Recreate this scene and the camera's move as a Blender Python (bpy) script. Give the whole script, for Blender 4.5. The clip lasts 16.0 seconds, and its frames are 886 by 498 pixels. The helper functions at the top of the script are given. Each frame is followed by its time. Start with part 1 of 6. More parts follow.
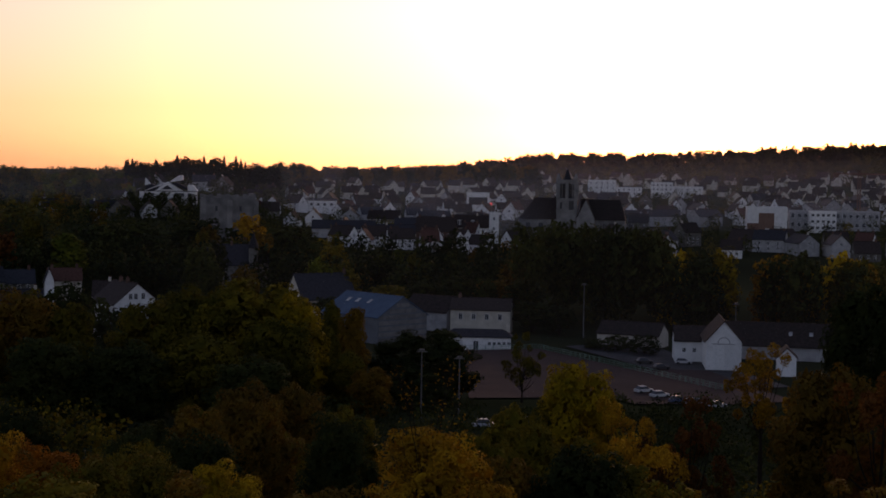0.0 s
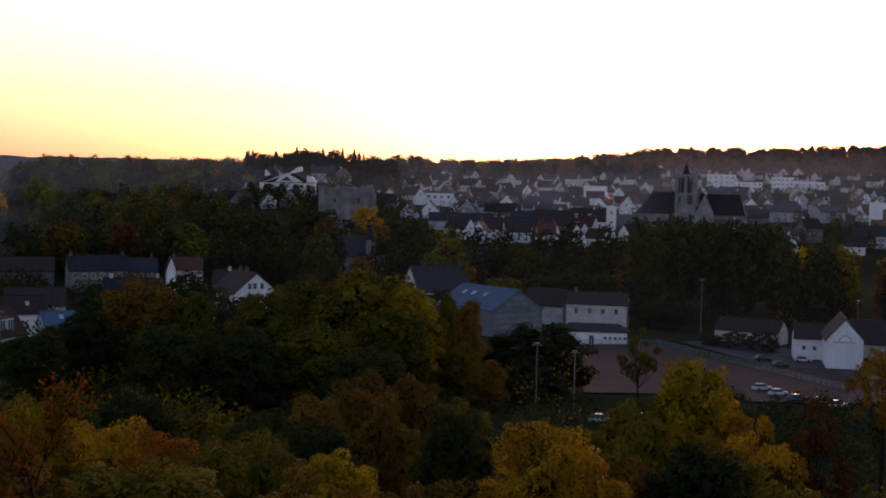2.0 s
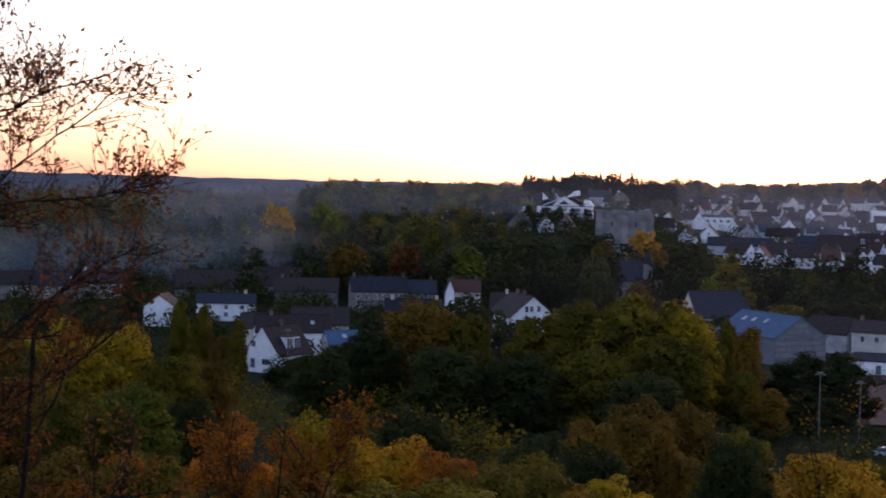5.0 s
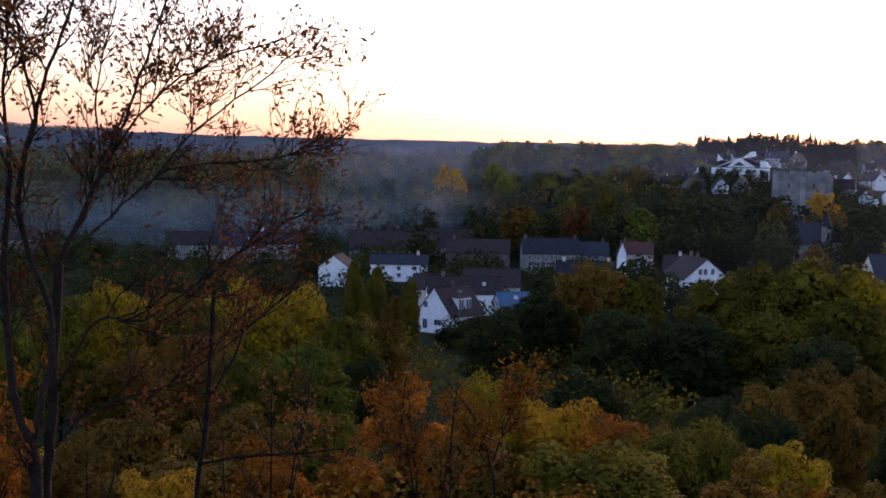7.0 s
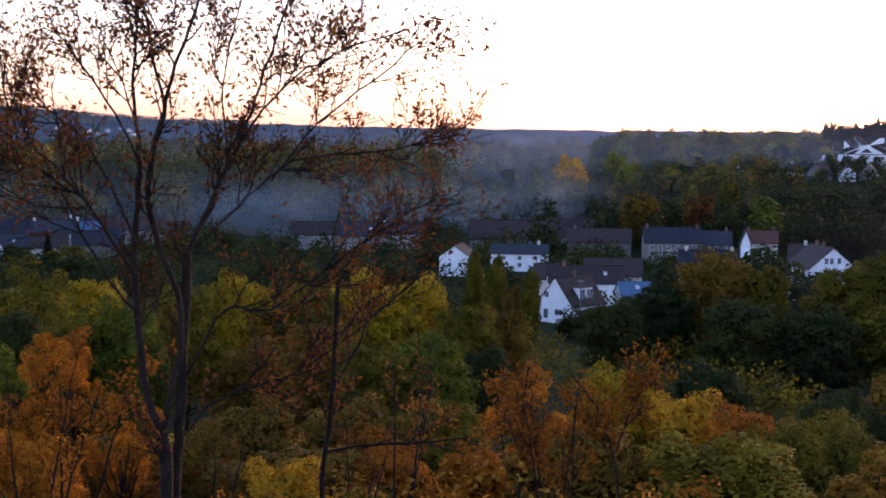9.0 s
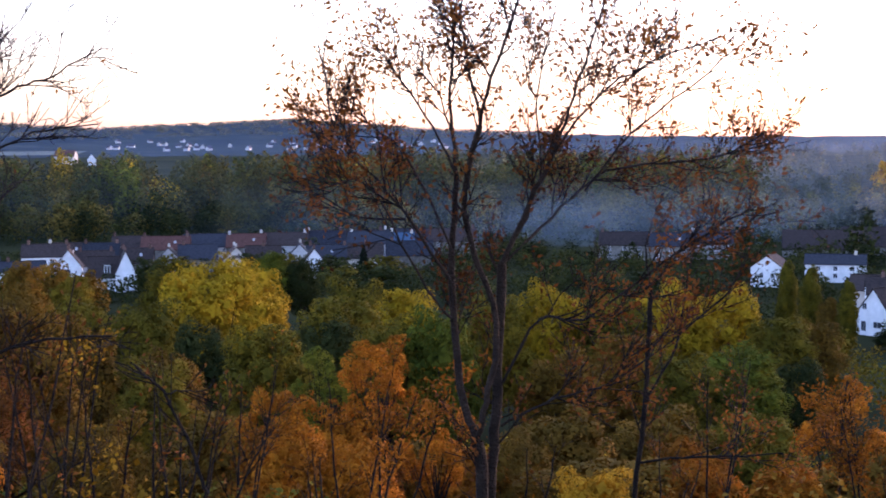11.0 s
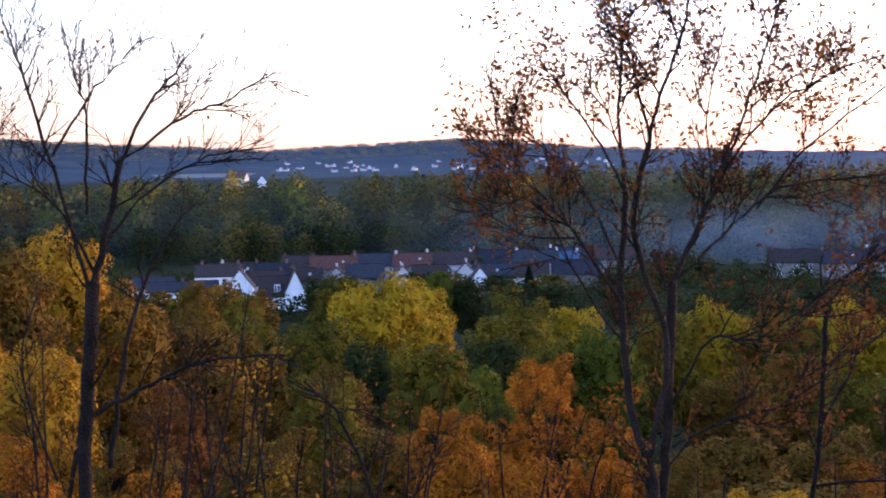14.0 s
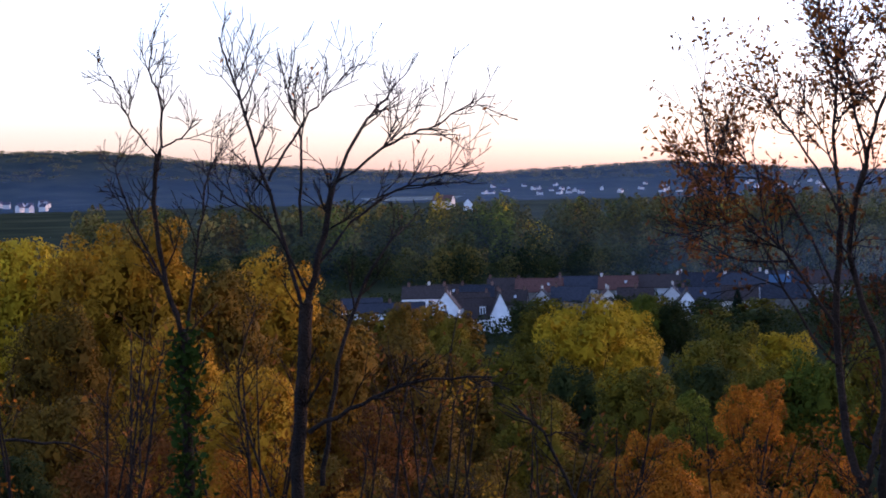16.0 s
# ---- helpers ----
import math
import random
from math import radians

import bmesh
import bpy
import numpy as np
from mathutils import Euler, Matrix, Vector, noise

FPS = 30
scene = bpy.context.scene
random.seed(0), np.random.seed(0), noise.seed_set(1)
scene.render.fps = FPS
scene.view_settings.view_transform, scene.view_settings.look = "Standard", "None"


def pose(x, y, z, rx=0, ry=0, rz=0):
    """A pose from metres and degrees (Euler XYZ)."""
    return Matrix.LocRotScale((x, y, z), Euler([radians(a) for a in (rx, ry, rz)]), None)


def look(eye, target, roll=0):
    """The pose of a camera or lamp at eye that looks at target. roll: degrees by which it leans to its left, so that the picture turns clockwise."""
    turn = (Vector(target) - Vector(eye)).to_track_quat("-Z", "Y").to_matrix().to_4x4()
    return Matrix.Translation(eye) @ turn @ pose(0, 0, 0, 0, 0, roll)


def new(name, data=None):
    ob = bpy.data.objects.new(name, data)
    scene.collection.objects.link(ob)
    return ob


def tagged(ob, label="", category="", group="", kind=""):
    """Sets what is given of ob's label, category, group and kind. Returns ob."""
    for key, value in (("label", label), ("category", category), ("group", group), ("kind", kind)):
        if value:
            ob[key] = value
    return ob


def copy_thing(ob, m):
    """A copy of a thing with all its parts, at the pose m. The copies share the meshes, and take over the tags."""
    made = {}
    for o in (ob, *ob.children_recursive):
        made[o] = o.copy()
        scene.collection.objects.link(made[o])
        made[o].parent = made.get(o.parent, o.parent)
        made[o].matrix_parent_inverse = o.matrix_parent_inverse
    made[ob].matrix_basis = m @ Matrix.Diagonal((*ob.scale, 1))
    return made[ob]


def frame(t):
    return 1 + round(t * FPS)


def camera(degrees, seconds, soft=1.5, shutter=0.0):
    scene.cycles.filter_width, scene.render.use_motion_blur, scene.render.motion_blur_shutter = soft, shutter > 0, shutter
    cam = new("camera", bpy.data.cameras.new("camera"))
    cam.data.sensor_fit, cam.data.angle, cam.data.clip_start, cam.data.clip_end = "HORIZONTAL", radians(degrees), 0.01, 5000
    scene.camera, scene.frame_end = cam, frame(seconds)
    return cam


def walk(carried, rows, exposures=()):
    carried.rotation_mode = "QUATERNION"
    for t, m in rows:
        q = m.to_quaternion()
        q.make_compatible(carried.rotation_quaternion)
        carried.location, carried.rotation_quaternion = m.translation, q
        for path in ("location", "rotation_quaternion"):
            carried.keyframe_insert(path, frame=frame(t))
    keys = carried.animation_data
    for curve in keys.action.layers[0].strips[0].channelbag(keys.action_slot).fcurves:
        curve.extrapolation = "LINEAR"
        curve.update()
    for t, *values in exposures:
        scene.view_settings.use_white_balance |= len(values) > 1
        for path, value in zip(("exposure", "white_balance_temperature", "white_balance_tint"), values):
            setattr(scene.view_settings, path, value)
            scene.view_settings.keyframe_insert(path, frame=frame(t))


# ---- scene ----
cam = camera(33.13, 16.0, soft=1.7, shutter=0.35)
EYE = 48.0
ROWS = [
    (0.0, 0.133, 0.024, -0.024, 0.039, -3.016, -0.889),
    (0.5, 0.132, 0.024, -0.024, 0.614, -3.112, -1.116),
    (1.0, 0.126, 0.023, -0.022, 1.089, -3.222, -1.135),
    (1.5, 0.117, 0.023, -0.018, 2.891, -3.325, -1.081),
    (2.0, 0.105, 0.023, -0.012, 4.508, -3.372, -1.270),
    (2.5, 0.092, 0.023, -0.007, 5.623, -3.429, -1.474),
    (3.0, 0.078, 0.022, -0.005, 5.937, -3.480, -1.651),
    (3.5, 0.057, 0.022, -0.002, 6.450, -3.579, -1.707),
    (4.0, 0.037, 0.022, -0.001, 8.338, -3.629, -1.754),
    (4.5, 0.019, 0.021, 0.002, 11.165, -3.383, -1.621),
    (5.0, 0.008, 0.020, 0.003, 15.152, -2.692, -1.246),
    (5.2, 0.003, 0.020, 0.003, 15.953, -2.565, -1.224),
    (7.3, 0.004, 0.019, 0.003, 22.042, -4.414, -1.007),
    (7.5, -0.000, 0.016, 0.003, 22.094, -4.415, -1.011),
    (8.0, -0.005, 0.014, -0.000, 22.726, -4.507, -1.071),
    (8.5, -0.014, 0.017, 0.002, 24.499, -4.678, -0.953),
    (9.0, -0.021, 0.015, 0.001, 26.367, -4.750, -0.501),
    (9.5, -0.026, 0.013, 0.003, 28.434, -4.699, -0.409),
    (10.0, -0.034, 0.005, 0.002, 32.598, -4.585, -0.208),
    (10.2, -0.040, -0.004, -0.000, 34.111, -4.532, -0.055),
    (12.5, -0.072, -0.032, 0.003, 42.108, -4.039, 0.909),
    (13.0, -0.079, -0.032, 0.004, 43.355, -3.867, 0.955),
    (13.5, -0.084, -0.031, 0.007, 43.755, -3.735, 1.045),
    (14.0, -0.090, -0.033, 0.006, 44.568, -3.551, 1.177),
    (14.5, -0.094, -0.039, 0.007, 47.353, -3.233, 1.345),
    (15.0, -0.097, -0.046, 0.011, 49.470, -2.969, 1.314),
    (15.5, -0.099, -0.055, 0.010, 51.084, -2.710, 1.508),
    (16.0, -0.099, -0.061, 0.009, 52.440, -2.507, 1.425),
]
walk(cam, [(t, pose(x, y, EYE + z, 0, 0, yaw) @ pose(0, 0, 0, pitch) @ pose(0, 0, 0, 0, roll) @ pose(0, 0, 0, 90)) for t, x, y, z, yaw, pitch, roll in ROWS],
     exposures=[(0.0, 0.8, 6950, 38), (1.5, 1.4, 6750, 38), (3.5, 2.08, 6350, 38), (5.0, 2.37, 6000, 38), (7.5, 2.6, 5700, 38), (9.0, 3.05, 5600, 38), (10.0, 3.4, 5550, 38), (12.5, 3.7, 5450, 38), (14.5, 3.38, 5350, 38), (16.0, 2.95, 5250, 37)])

# ---- sky and light: the sun has just gone down to the west ----
SUN_AZ = 12.0
HAZE = ((0.40, 0.335, 0.53), (0.44, 0.38, 0.43), (0.57, 0.52, 0.53), (1.2, 1.2, 1.2))
world = bpy.data.worlds.new("dusk_sky")
scene.world = world
world.use_nodes = True
wn = world.node_tree.nodes
sky = wn.new("ShaderNodeTexSky")
sky.sky_type = "NISHITA"
sky.sun_disc = False
sky.sun_elevation = radians(4.3)
sky.air_density = 0.78
sky.sun_rotation = radians(SUN_AZ)
sky.dust_density = 0.85
sky.ozone_density = 1.0
way = wn.new("ShaderNodeTexCoord")
way_z = wn.new("ShaderNodeSeparateXYZ")
haze = wn.new("ShaderNodeValToRGB")
for el, (p, c) in zip([haze.color_ramp.elements[0], haze.color_ramp.elements[1], haze.color_ramp.elements.new(0.04), haze.color_ramp.elements.new(0.1)],
                      ((0.0, HAZE[0]), (0.24, HAZE[3]), (0.04, HAZE[1]), (0.1, HAZE[2]))):
    el.position, el.color = p, (*c, 1)
haze_mix = wn.new("ShaderNodeMix")
haze_mix.data_type, haze_mix.blend_type = "RGBA", "MULTIPLY"
haze_mix.inputs[0].default_value = 1.0
for a, b in ((way.outputs["Generated"], way_z.inputs[0]), (way_z.outputs["Z"], haze.inputs[0]), (sky.outputs[0], haze_mix.inputs[6]), (haze.outputs[0], haze_mix.inputs[7]), (haze_mix.outputs[2], wn["Background"].inputs[0])):
    world.node_tree.links.new(a, b)
wn["Background"].inputs[1].default_value = 0.15
sun = new("sun", bpy.data.lights.new("sun", "SUN"))
sun.data.energy = 0.16
sun.data.angle = radians(20)
sun.data.color = (1.0, 0.62, 0.32)
sun.matrix_world = look((0, 0, 0), (-math.sin(radians(SUN_AZ)), -math.cos(radians(SUN_AZ)), -0.1))


# ---- materials ----
def nodes_of(name):
    m = bpy.data.materials.new(name)
    m.use_nodes = True
    return m, m.node_tree.nodes, m.node_tree.links, m.node_tree.nodes["Principled BSDF"]


def ramp(nt, stops):
    r = nt.new("ShaderNodeValToRGB")
    e = r.color_ramp.elements
    while len(e) < len(stops):
        e.new(0.5)
    for el, (p, c) in zip(e, stops):
        el.position, el.color = p, (*c, 1)
    return r


def surface(name, a, b, scale=2.0, rough=0.85, bump=0.3, fine=18.0, metal=0.0):
    """A surface that varies between two colours at two scales, with fine relief."""
    m, nt, ln, bsdf = nodes_of(name)
    tc = nt.new("ShaderNodeTexCoord")
    n1 = nt.new("ShaderNodeTexNoise")
    n1.inputs["Scale"].default_value, n1.inputs["Detail"].default_value = scale, 6
    n2 = nt.new("ShaderNodeTexNoise")
    n2.inputs["Scale"].default_value, n2.inputs["Detail"].default_value = fine, 4
    oi = nt.new("ShaderNodeObjectInfo")
    mix = nt.new("ShaderNodeMath")
    mix.operation = "MULTIPLY_ADD"
    mix.inputs[1].default_value = 0.45
    add = nt.new("ShaderNodeMath")
    add.operation = "MULTIPLY_ADD"
    add.inputs[1].default_value = 0.3
    r = ramp(nt, [(0.3, a), (0.75, b)])
    ln.new(tc.outputs["Object"], n1.inputs["Vector"])
    ln.new(tc.outputs["Object"], n2.inputs["Vector"])
    ln.new(n2.outputs[0], mix.inputs[0])
    ln.new(n1.outputs[0], mix.inputs[2])
    ln.new(oi.outputs["Random"], add.inputs[0])
    ln.new(mix.outputs[0], add.inputs[2])
    sub = nt.new("ShaderNodeMath")
    sub.operation = "SUBTRACT"
    sub.inputs[1].default_value = 0.35
    ln.new(add.outputs[0], sub.inputs[0])
    ln.new(sub.outputs[0], r.inputs[0])
    ln.new(r.outputs[0], bsdf.inputs["Base Color"])
    bsdf.inputs["Roughness"].default_value = rough
    bsdf.inputs["Metallic"].default_value = metal
    bsdf.inputs["Specular IOR Level"].default_value = 0.15 if rough > 0.7 else 0.4
    bp = nt.new("ShaderNodeBump")
    bp.inputs["Strength"].default_value = bump
    bp.inputs["Distance"].default_value = 0.05
    ln.new(n2.outputs[0], bp.inputs["Height"])
    ln.new(bp.outputs[0], bsdf.inputs["Normal"])
    return m


def foliage(name, cols, patch=0.35, thin=0.2):
    """Leaves: hue differs leaf by leaf, patch by patch and tree by tree; light passes through."""
    m, nt, ln, bsdf = nodes_of(name)
    geo = nt.new("ShaderNodeNewGeometry")
    oi = nt.new("ShaderNodeObjectInfo")
    tc = nt.new("ShaderNodeTexCoord")
    nz = nt.new("ShaderNodeTexNoise")
    nz.inputs["Scale"].default_value, nz.inputs["Detail"].default_value = patch, 3
    ln.new(tc.outputs["Object"], nz.inputs["Vector"])
    m1 = nt.new("ShaderNodeMath")
    m1.operation, m1.inputs[1].default_value = "MULTIPLY_ADD", 0.16
    m2 = nt.new("ShaderNodeMath")
    m2.operation, m2.inputs[1].default_value = "MULTIPLY_ADD", 0.3
    m3 = nt.new("ShaderNodeMath")
    m3.operation, m3.inputs[1].default_value, m3.inputs[2].default_value = "MULTIPLY_ADD", 1.3, -0.40
    ln.new(nz.outputs[0], m3.inputs[0])
    tone = nt.new("ShaderNodeAttribute")
    tone.attribute_name = "tone"
    m4 = nt.new("ShaderNodeMath")
    m4.operation = "ADD"
    ln.new(m3.outputs[0], m4.inputs[0])
    ln.new(tone.outputs["Fac"], m4.inputs[1])
    ln.new(geo.outputs["Random Per Island"], m1.inputs[0])
    ln.new(m4.outputs[0], m1.inputs[2])
    ln.new(oi.outputs["Random"], m2.inputs[0])
    ln.new(m1.outputs[0], m2.inputs[2])
    k = len(cols) - 1
    r = ramp(nt, [(0.1 + 0.8 * i / k, c) for i, c in enumerate(cols)])
    ln.new(m2.outputs[0], r.inputs[0])
    ln.new(r.outputs[0], bsdf.inputs["Base Color"])
    bsdf.inputs["Roughness"].default_value = 0.8
    bsdf.inputs["Specular IOR Level"].default_value = 0.03
    tr = nt.new("ShaderNodeBsdfTranslucent")
    ln.new(r.outputs[0], tr.inputs[0])
    mx = nt.new("ShaderNodeMixShader")
    mx.inputs[0].default_value = thin
    ln.new(bsdf.outputs[0], mx.inputs[1])
    ln.new(tr.outputs[0], mx.inputs[2])
    ln.new(mx.outputs[0], nt["Material Output"].inputs[0])
    return m


LEAF = {
    "dark": foliage("leaf_dark_green", [(0.013, 0.019, 0.007), (0.028, 0.036, 0.010), (0.062, 0.066, 0.015)]),
    "olive": foliage("leaf_olive", [(0.034, 0.034, 0.005), (0.105, 0.084, 0.008), (0.23, 0.155, 0.012)]),
    "green": foliage("leaf_green", [(0.028, 0.04, 0.006), (0.078, 0.09, 0.009), (0.19, 0.185, 0.016)]),
    "yellow": foliage("leaf_yellow_green", [(0.12, 0.088, 0.005), (0.33, 0.21, 0.007), (0.58, 0.36, 0.010)]),
    "gold": foliage("leaf_gold", [(0.12, 0.062, 0.004), (0.34, 0.168, 0.008), (0.62, 0.33, 0.014)]),
    "orange": foliage("leaf_orange", [(0.07, 0.028, 0.004), (0.26, 0.086, 0.006), (0.66, 0.235, 0.011)]),
    "rust": foliage("leaf_rust", [(0.04, 0.017, 0.006), (0.11, 0.042, 0.009), (0.26, 0.086, 0.015)]),
    "brown": foliage("leaf_brown_olive", [(0.05, 0.034, 0.006), (0.125, 0.07, 0.009), (0.26, 0.13, 0.013)]),
    "wood": foliage("leaf_mixed_wood", [(0.022, 0.031, 0.013), (0.056, 0.06, 0.018), (0.11, 0.095, 0.022), (0.19, 0.135, 0.026)], patch=0.05),
    "fir": foliage("needle_dark", [(0.007, 0.014, 0.0084), (0.014, 0.0245, 0.0126)], thin=0.1),
    "dry": foliage("leaf_dry_red_brown", [(0.045, 0.016, 0.006), (0.18, 0.06, 0.011), (0.44, 0.17, 0.018)], thin=0.22),
    "ivy": foliage("leaf_ivy", [(0.0126, 0.0252, 0.0042), (0.0378, 0.0588, 0.0084)], thin=0.2),
}
WORDS = {"dark": "dark green", "olive": "olive green", "green": "fresh green", "yellow": "yellow-green", "gold": "golden",
         "orange": "orange", "rust": "rust red", "brown": "brownish", "wood": "mixed green and brown", "fir": "dark needled", "dry": "dry red-brown", "ivy": "green"}
BARK = surface("bark", (0.008, 0.0052, 0.0038), (0.03, 0.019, 0.0125), 6, 0.95, 0.9, 40)
WHITE = surface("white_render", (0.66, 0.66, 0.64), (0.86, 0.85, 0.83), 0.5, 0.9, 0.15)
CREAM = surface("cream_render", (0.45, 0.41, 0.34), (0.68, 0.62, 0.53), 0.5, 0.9, 0.15)
KEEPSTONE = surface("weathered_pale_stone", (0.12, 0.118, 0.115), (0.27, 0.26, 0.25), 0.25, 0.95, 0.6, 4)
STONE = surface("grey_stone", (0.09, 0.085, 0.075), (0.22, 0.205, 0.18), 0.8, 0.95, 0.6, 6)
GREYW = surface("grey_render", (0.28, 0.28, 0.28), (0.48, 0.47, 0.46), 0.5, 0.9, 0.15)
TILE = surface("brown_roof_tile", (0.018, 0.014, 0.013), (0.05, 0.036, 0.032), 1.5, 0.85, 0.7, 9)
REDTILE = surface("red_roof_tile", (0.05, 0.022, 0.017), (0.11, 0.05, 0.038), 1.5, 0.85, 0.7, 9)
SLATE = surface("slate_roof", (0.014, 0.015, 0.02), (0.036, 0.038, 0.047), 1.5, 0.8, 0.5, 9)
BLUE = surface("blue_sheet_roof", (0.04, 0.075, 0.125), (0.06, 0.11, 0.17), 0.3, 0.75, 0.2, 5)
SLATS = surface("weathered_boards", (0.12, 0.12, 0.12), (0.22, 0.215, 0.21), 0.6, 0.8, 0.3, 8)
GREYPANEL = surface("grey_wall_sheet", (0.09, 0.105, 0.12), (0.15, 0.165, 0.185), 0.4, 0.75, 0.2, 8)
BRICK = surface("chimney_brick", (0.08, 0.045, 0.035), (0.18, 0.11, 0.085), 3, 0.9, 0.5, 14)
TRIM = surface("white_trim", (0.62, 0.62, 0.6), (0.8, 0.8, 0.78), 2, 0.6, 0.05)
BROWNP = surface("brown_panel", (0.13, 0.07, 0.05), (0.2, 0.11, 0.08), 1, 0.6, 0.1)
METAL = surface("galvanised_steel", (0.1, 0.1, 0.1), (0.18, 0.18, 0.18), 3, 0.6, 0.1, metal=0.3)
GREENP = surface("green_paint", (0.1, 0.2, 0.15), (0.18, 0.3, 0.23), 3, 0.6, 0.1)
TARMAC = surface("tarmac", (0.035, 0.035, 0.037), (0.07, 0.07, 0.072), 0.3, 0.9, 0.5, 14)
COURT = surface("red_court", (0.024, 0.012, 0.011), (0.042, 0.022, 0.02), 0.15, 0.95, 0.3, 10)
GRASS = surface("grass", (0.03, 0.045, 0.015), (0.08, 0.085, 0.03), 0.04, 1.0, 0.8, 1.2)
CRANE = surface("rusty_orange_paint", (0.1, 0.045, 0.03), (0.18, 0.08, 0.045), 2, 0.7, 0.2)
RUBBER = surface("black_rubber", (0.015, 0.015, 0.015), (0.03, 0.03, 0.03), 4, 0.9, 0.1)
GLASS, _n, _l, _b = nodes_of("dark_window_glass")
_b.inputs["Base Color"].default_value = (0.02, 0.025, 0.035, 1)
_b.inputs["Roughness"].default_value = 0.3
CARS = {}
for nm, c in (("white", (0.5, 0.5, 0.5)), ("silver", (0.4, 0.42, 0.45)), ("black", (0.02, 0.02, 0.022)), ("blue", (0.05, 0.08, 0.16))):
    CARS[nm], _n, _l, _b = nodes_of("car_paint_" + nm)
    _b.inputs["Base Color"].default_value = (*c, 1)
    _b.inputs["Roughness"].default_value = 0.5
    _b.inputs["Coat Weight"].default_value = 0.15
RED_LIGHT, _n, _l, _b = nodes_of("red_signal_light")
_b.inputs["Base Color"].default_value = (0.6, 0.05, 0.05, 1)
_b.inputs["Emission Color"].default_value = (1, 0.12, 0.1, 1)
_b.inputs["Emission Strength"].default_value = 0.5


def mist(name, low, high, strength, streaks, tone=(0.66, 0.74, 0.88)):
    """Smoke and painted haze: mostly clear, a little pale tone, thinning out towards the top and the ends, in streaks.
    """
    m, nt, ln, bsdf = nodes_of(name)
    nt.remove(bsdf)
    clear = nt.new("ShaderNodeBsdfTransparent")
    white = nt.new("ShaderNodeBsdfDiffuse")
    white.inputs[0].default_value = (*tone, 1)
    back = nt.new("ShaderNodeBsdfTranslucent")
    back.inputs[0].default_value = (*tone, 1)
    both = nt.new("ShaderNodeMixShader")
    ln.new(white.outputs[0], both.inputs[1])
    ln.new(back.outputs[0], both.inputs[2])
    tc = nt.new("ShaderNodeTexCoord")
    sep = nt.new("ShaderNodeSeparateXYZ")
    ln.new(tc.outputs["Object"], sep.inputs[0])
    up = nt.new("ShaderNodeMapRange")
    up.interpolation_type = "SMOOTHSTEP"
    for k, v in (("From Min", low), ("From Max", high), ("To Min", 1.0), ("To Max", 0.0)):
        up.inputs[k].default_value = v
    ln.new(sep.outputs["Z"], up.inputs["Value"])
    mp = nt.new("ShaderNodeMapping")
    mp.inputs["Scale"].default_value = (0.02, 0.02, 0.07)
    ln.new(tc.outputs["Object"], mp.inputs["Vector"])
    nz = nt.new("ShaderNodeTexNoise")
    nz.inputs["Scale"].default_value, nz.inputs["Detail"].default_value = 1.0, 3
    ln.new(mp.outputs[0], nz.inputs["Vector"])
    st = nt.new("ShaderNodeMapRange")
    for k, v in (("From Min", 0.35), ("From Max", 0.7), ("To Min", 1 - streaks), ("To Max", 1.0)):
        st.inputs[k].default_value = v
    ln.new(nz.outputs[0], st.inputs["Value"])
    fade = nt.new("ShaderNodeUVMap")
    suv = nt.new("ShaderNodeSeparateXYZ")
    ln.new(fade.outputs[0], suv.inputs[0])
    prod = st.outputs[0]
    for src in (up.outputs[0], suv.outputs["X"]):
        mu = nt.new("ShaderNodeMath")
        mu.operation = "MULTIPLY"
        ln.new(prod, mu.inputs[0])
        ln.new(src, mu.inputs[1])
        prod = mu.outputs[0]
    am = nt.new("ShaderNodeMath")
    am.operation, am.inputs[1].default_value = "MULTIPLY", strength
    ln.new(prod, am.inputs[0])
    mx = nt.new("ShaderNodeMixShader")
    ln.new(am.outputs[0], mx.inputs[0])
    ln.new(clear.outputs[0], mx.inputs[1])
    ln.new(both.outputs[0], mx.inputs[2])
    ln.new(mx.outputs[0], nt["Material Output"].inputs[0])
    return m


# ---- mesh helpers ----
HOUSES = []


def raw_mesh(name, verts, faces, soft=None, tone=None):
    """A mesh from arrays of places and of three- or four-cornered faces; soft: shading normals; tone: a hue shift by crown."""
    me = bpy.data.meshes.new(name)
    verts, faces = np.asarray(verts, np.float32), np.asarray(faces, np.int32)
    k = faces.shape[1]
    me.vertices.add(len(verts))
    me.vertices.foreach_set("co", verts.ravel())
    me.loops.add(faces.size)
    me.loops.foreach_set("vertex_index", faces.ravel())
    me.polygons.add(len(faces))
    me.polygons.foreach_set("loop_start", np.arange(0, faces.size, k, dtype=np.int32))
    me.update(calc_edges=True)
    if tone is not None:
        me.attributes.new("tone", "FLOAT", "POINT").data.foreach_set("value", np.asarray(tone, np.float32))
    if soft is not None:
        me.attributes.new("custom_normal", "FLOAT_VECTOR", "POINT").data.foreach_set("vector", np.asarray(soft, np.float32).ravel())
    return me


def link(name, me, material, parent=None, label="", m=None):
    ob = new(name, me)
    if not me.materials:
        me.materials.append(material)
    if parent is not None:
        ob.parent = parent
    if m is not None:
        ob.matrix_basis = m
    ob.material_slots[0].link = "OBJECT"
    ob.material_slots[0].material = material
    if label:
        tagged(ob, label)
    return ob


def part(name, bm, material, parent, label="", m=None):
    me = bpy.data.meshes.new(name)
    bm.normal_update()
    bm.to_mesh(me)
    bm.free()
    return link(name, me, material, parent, label, m)


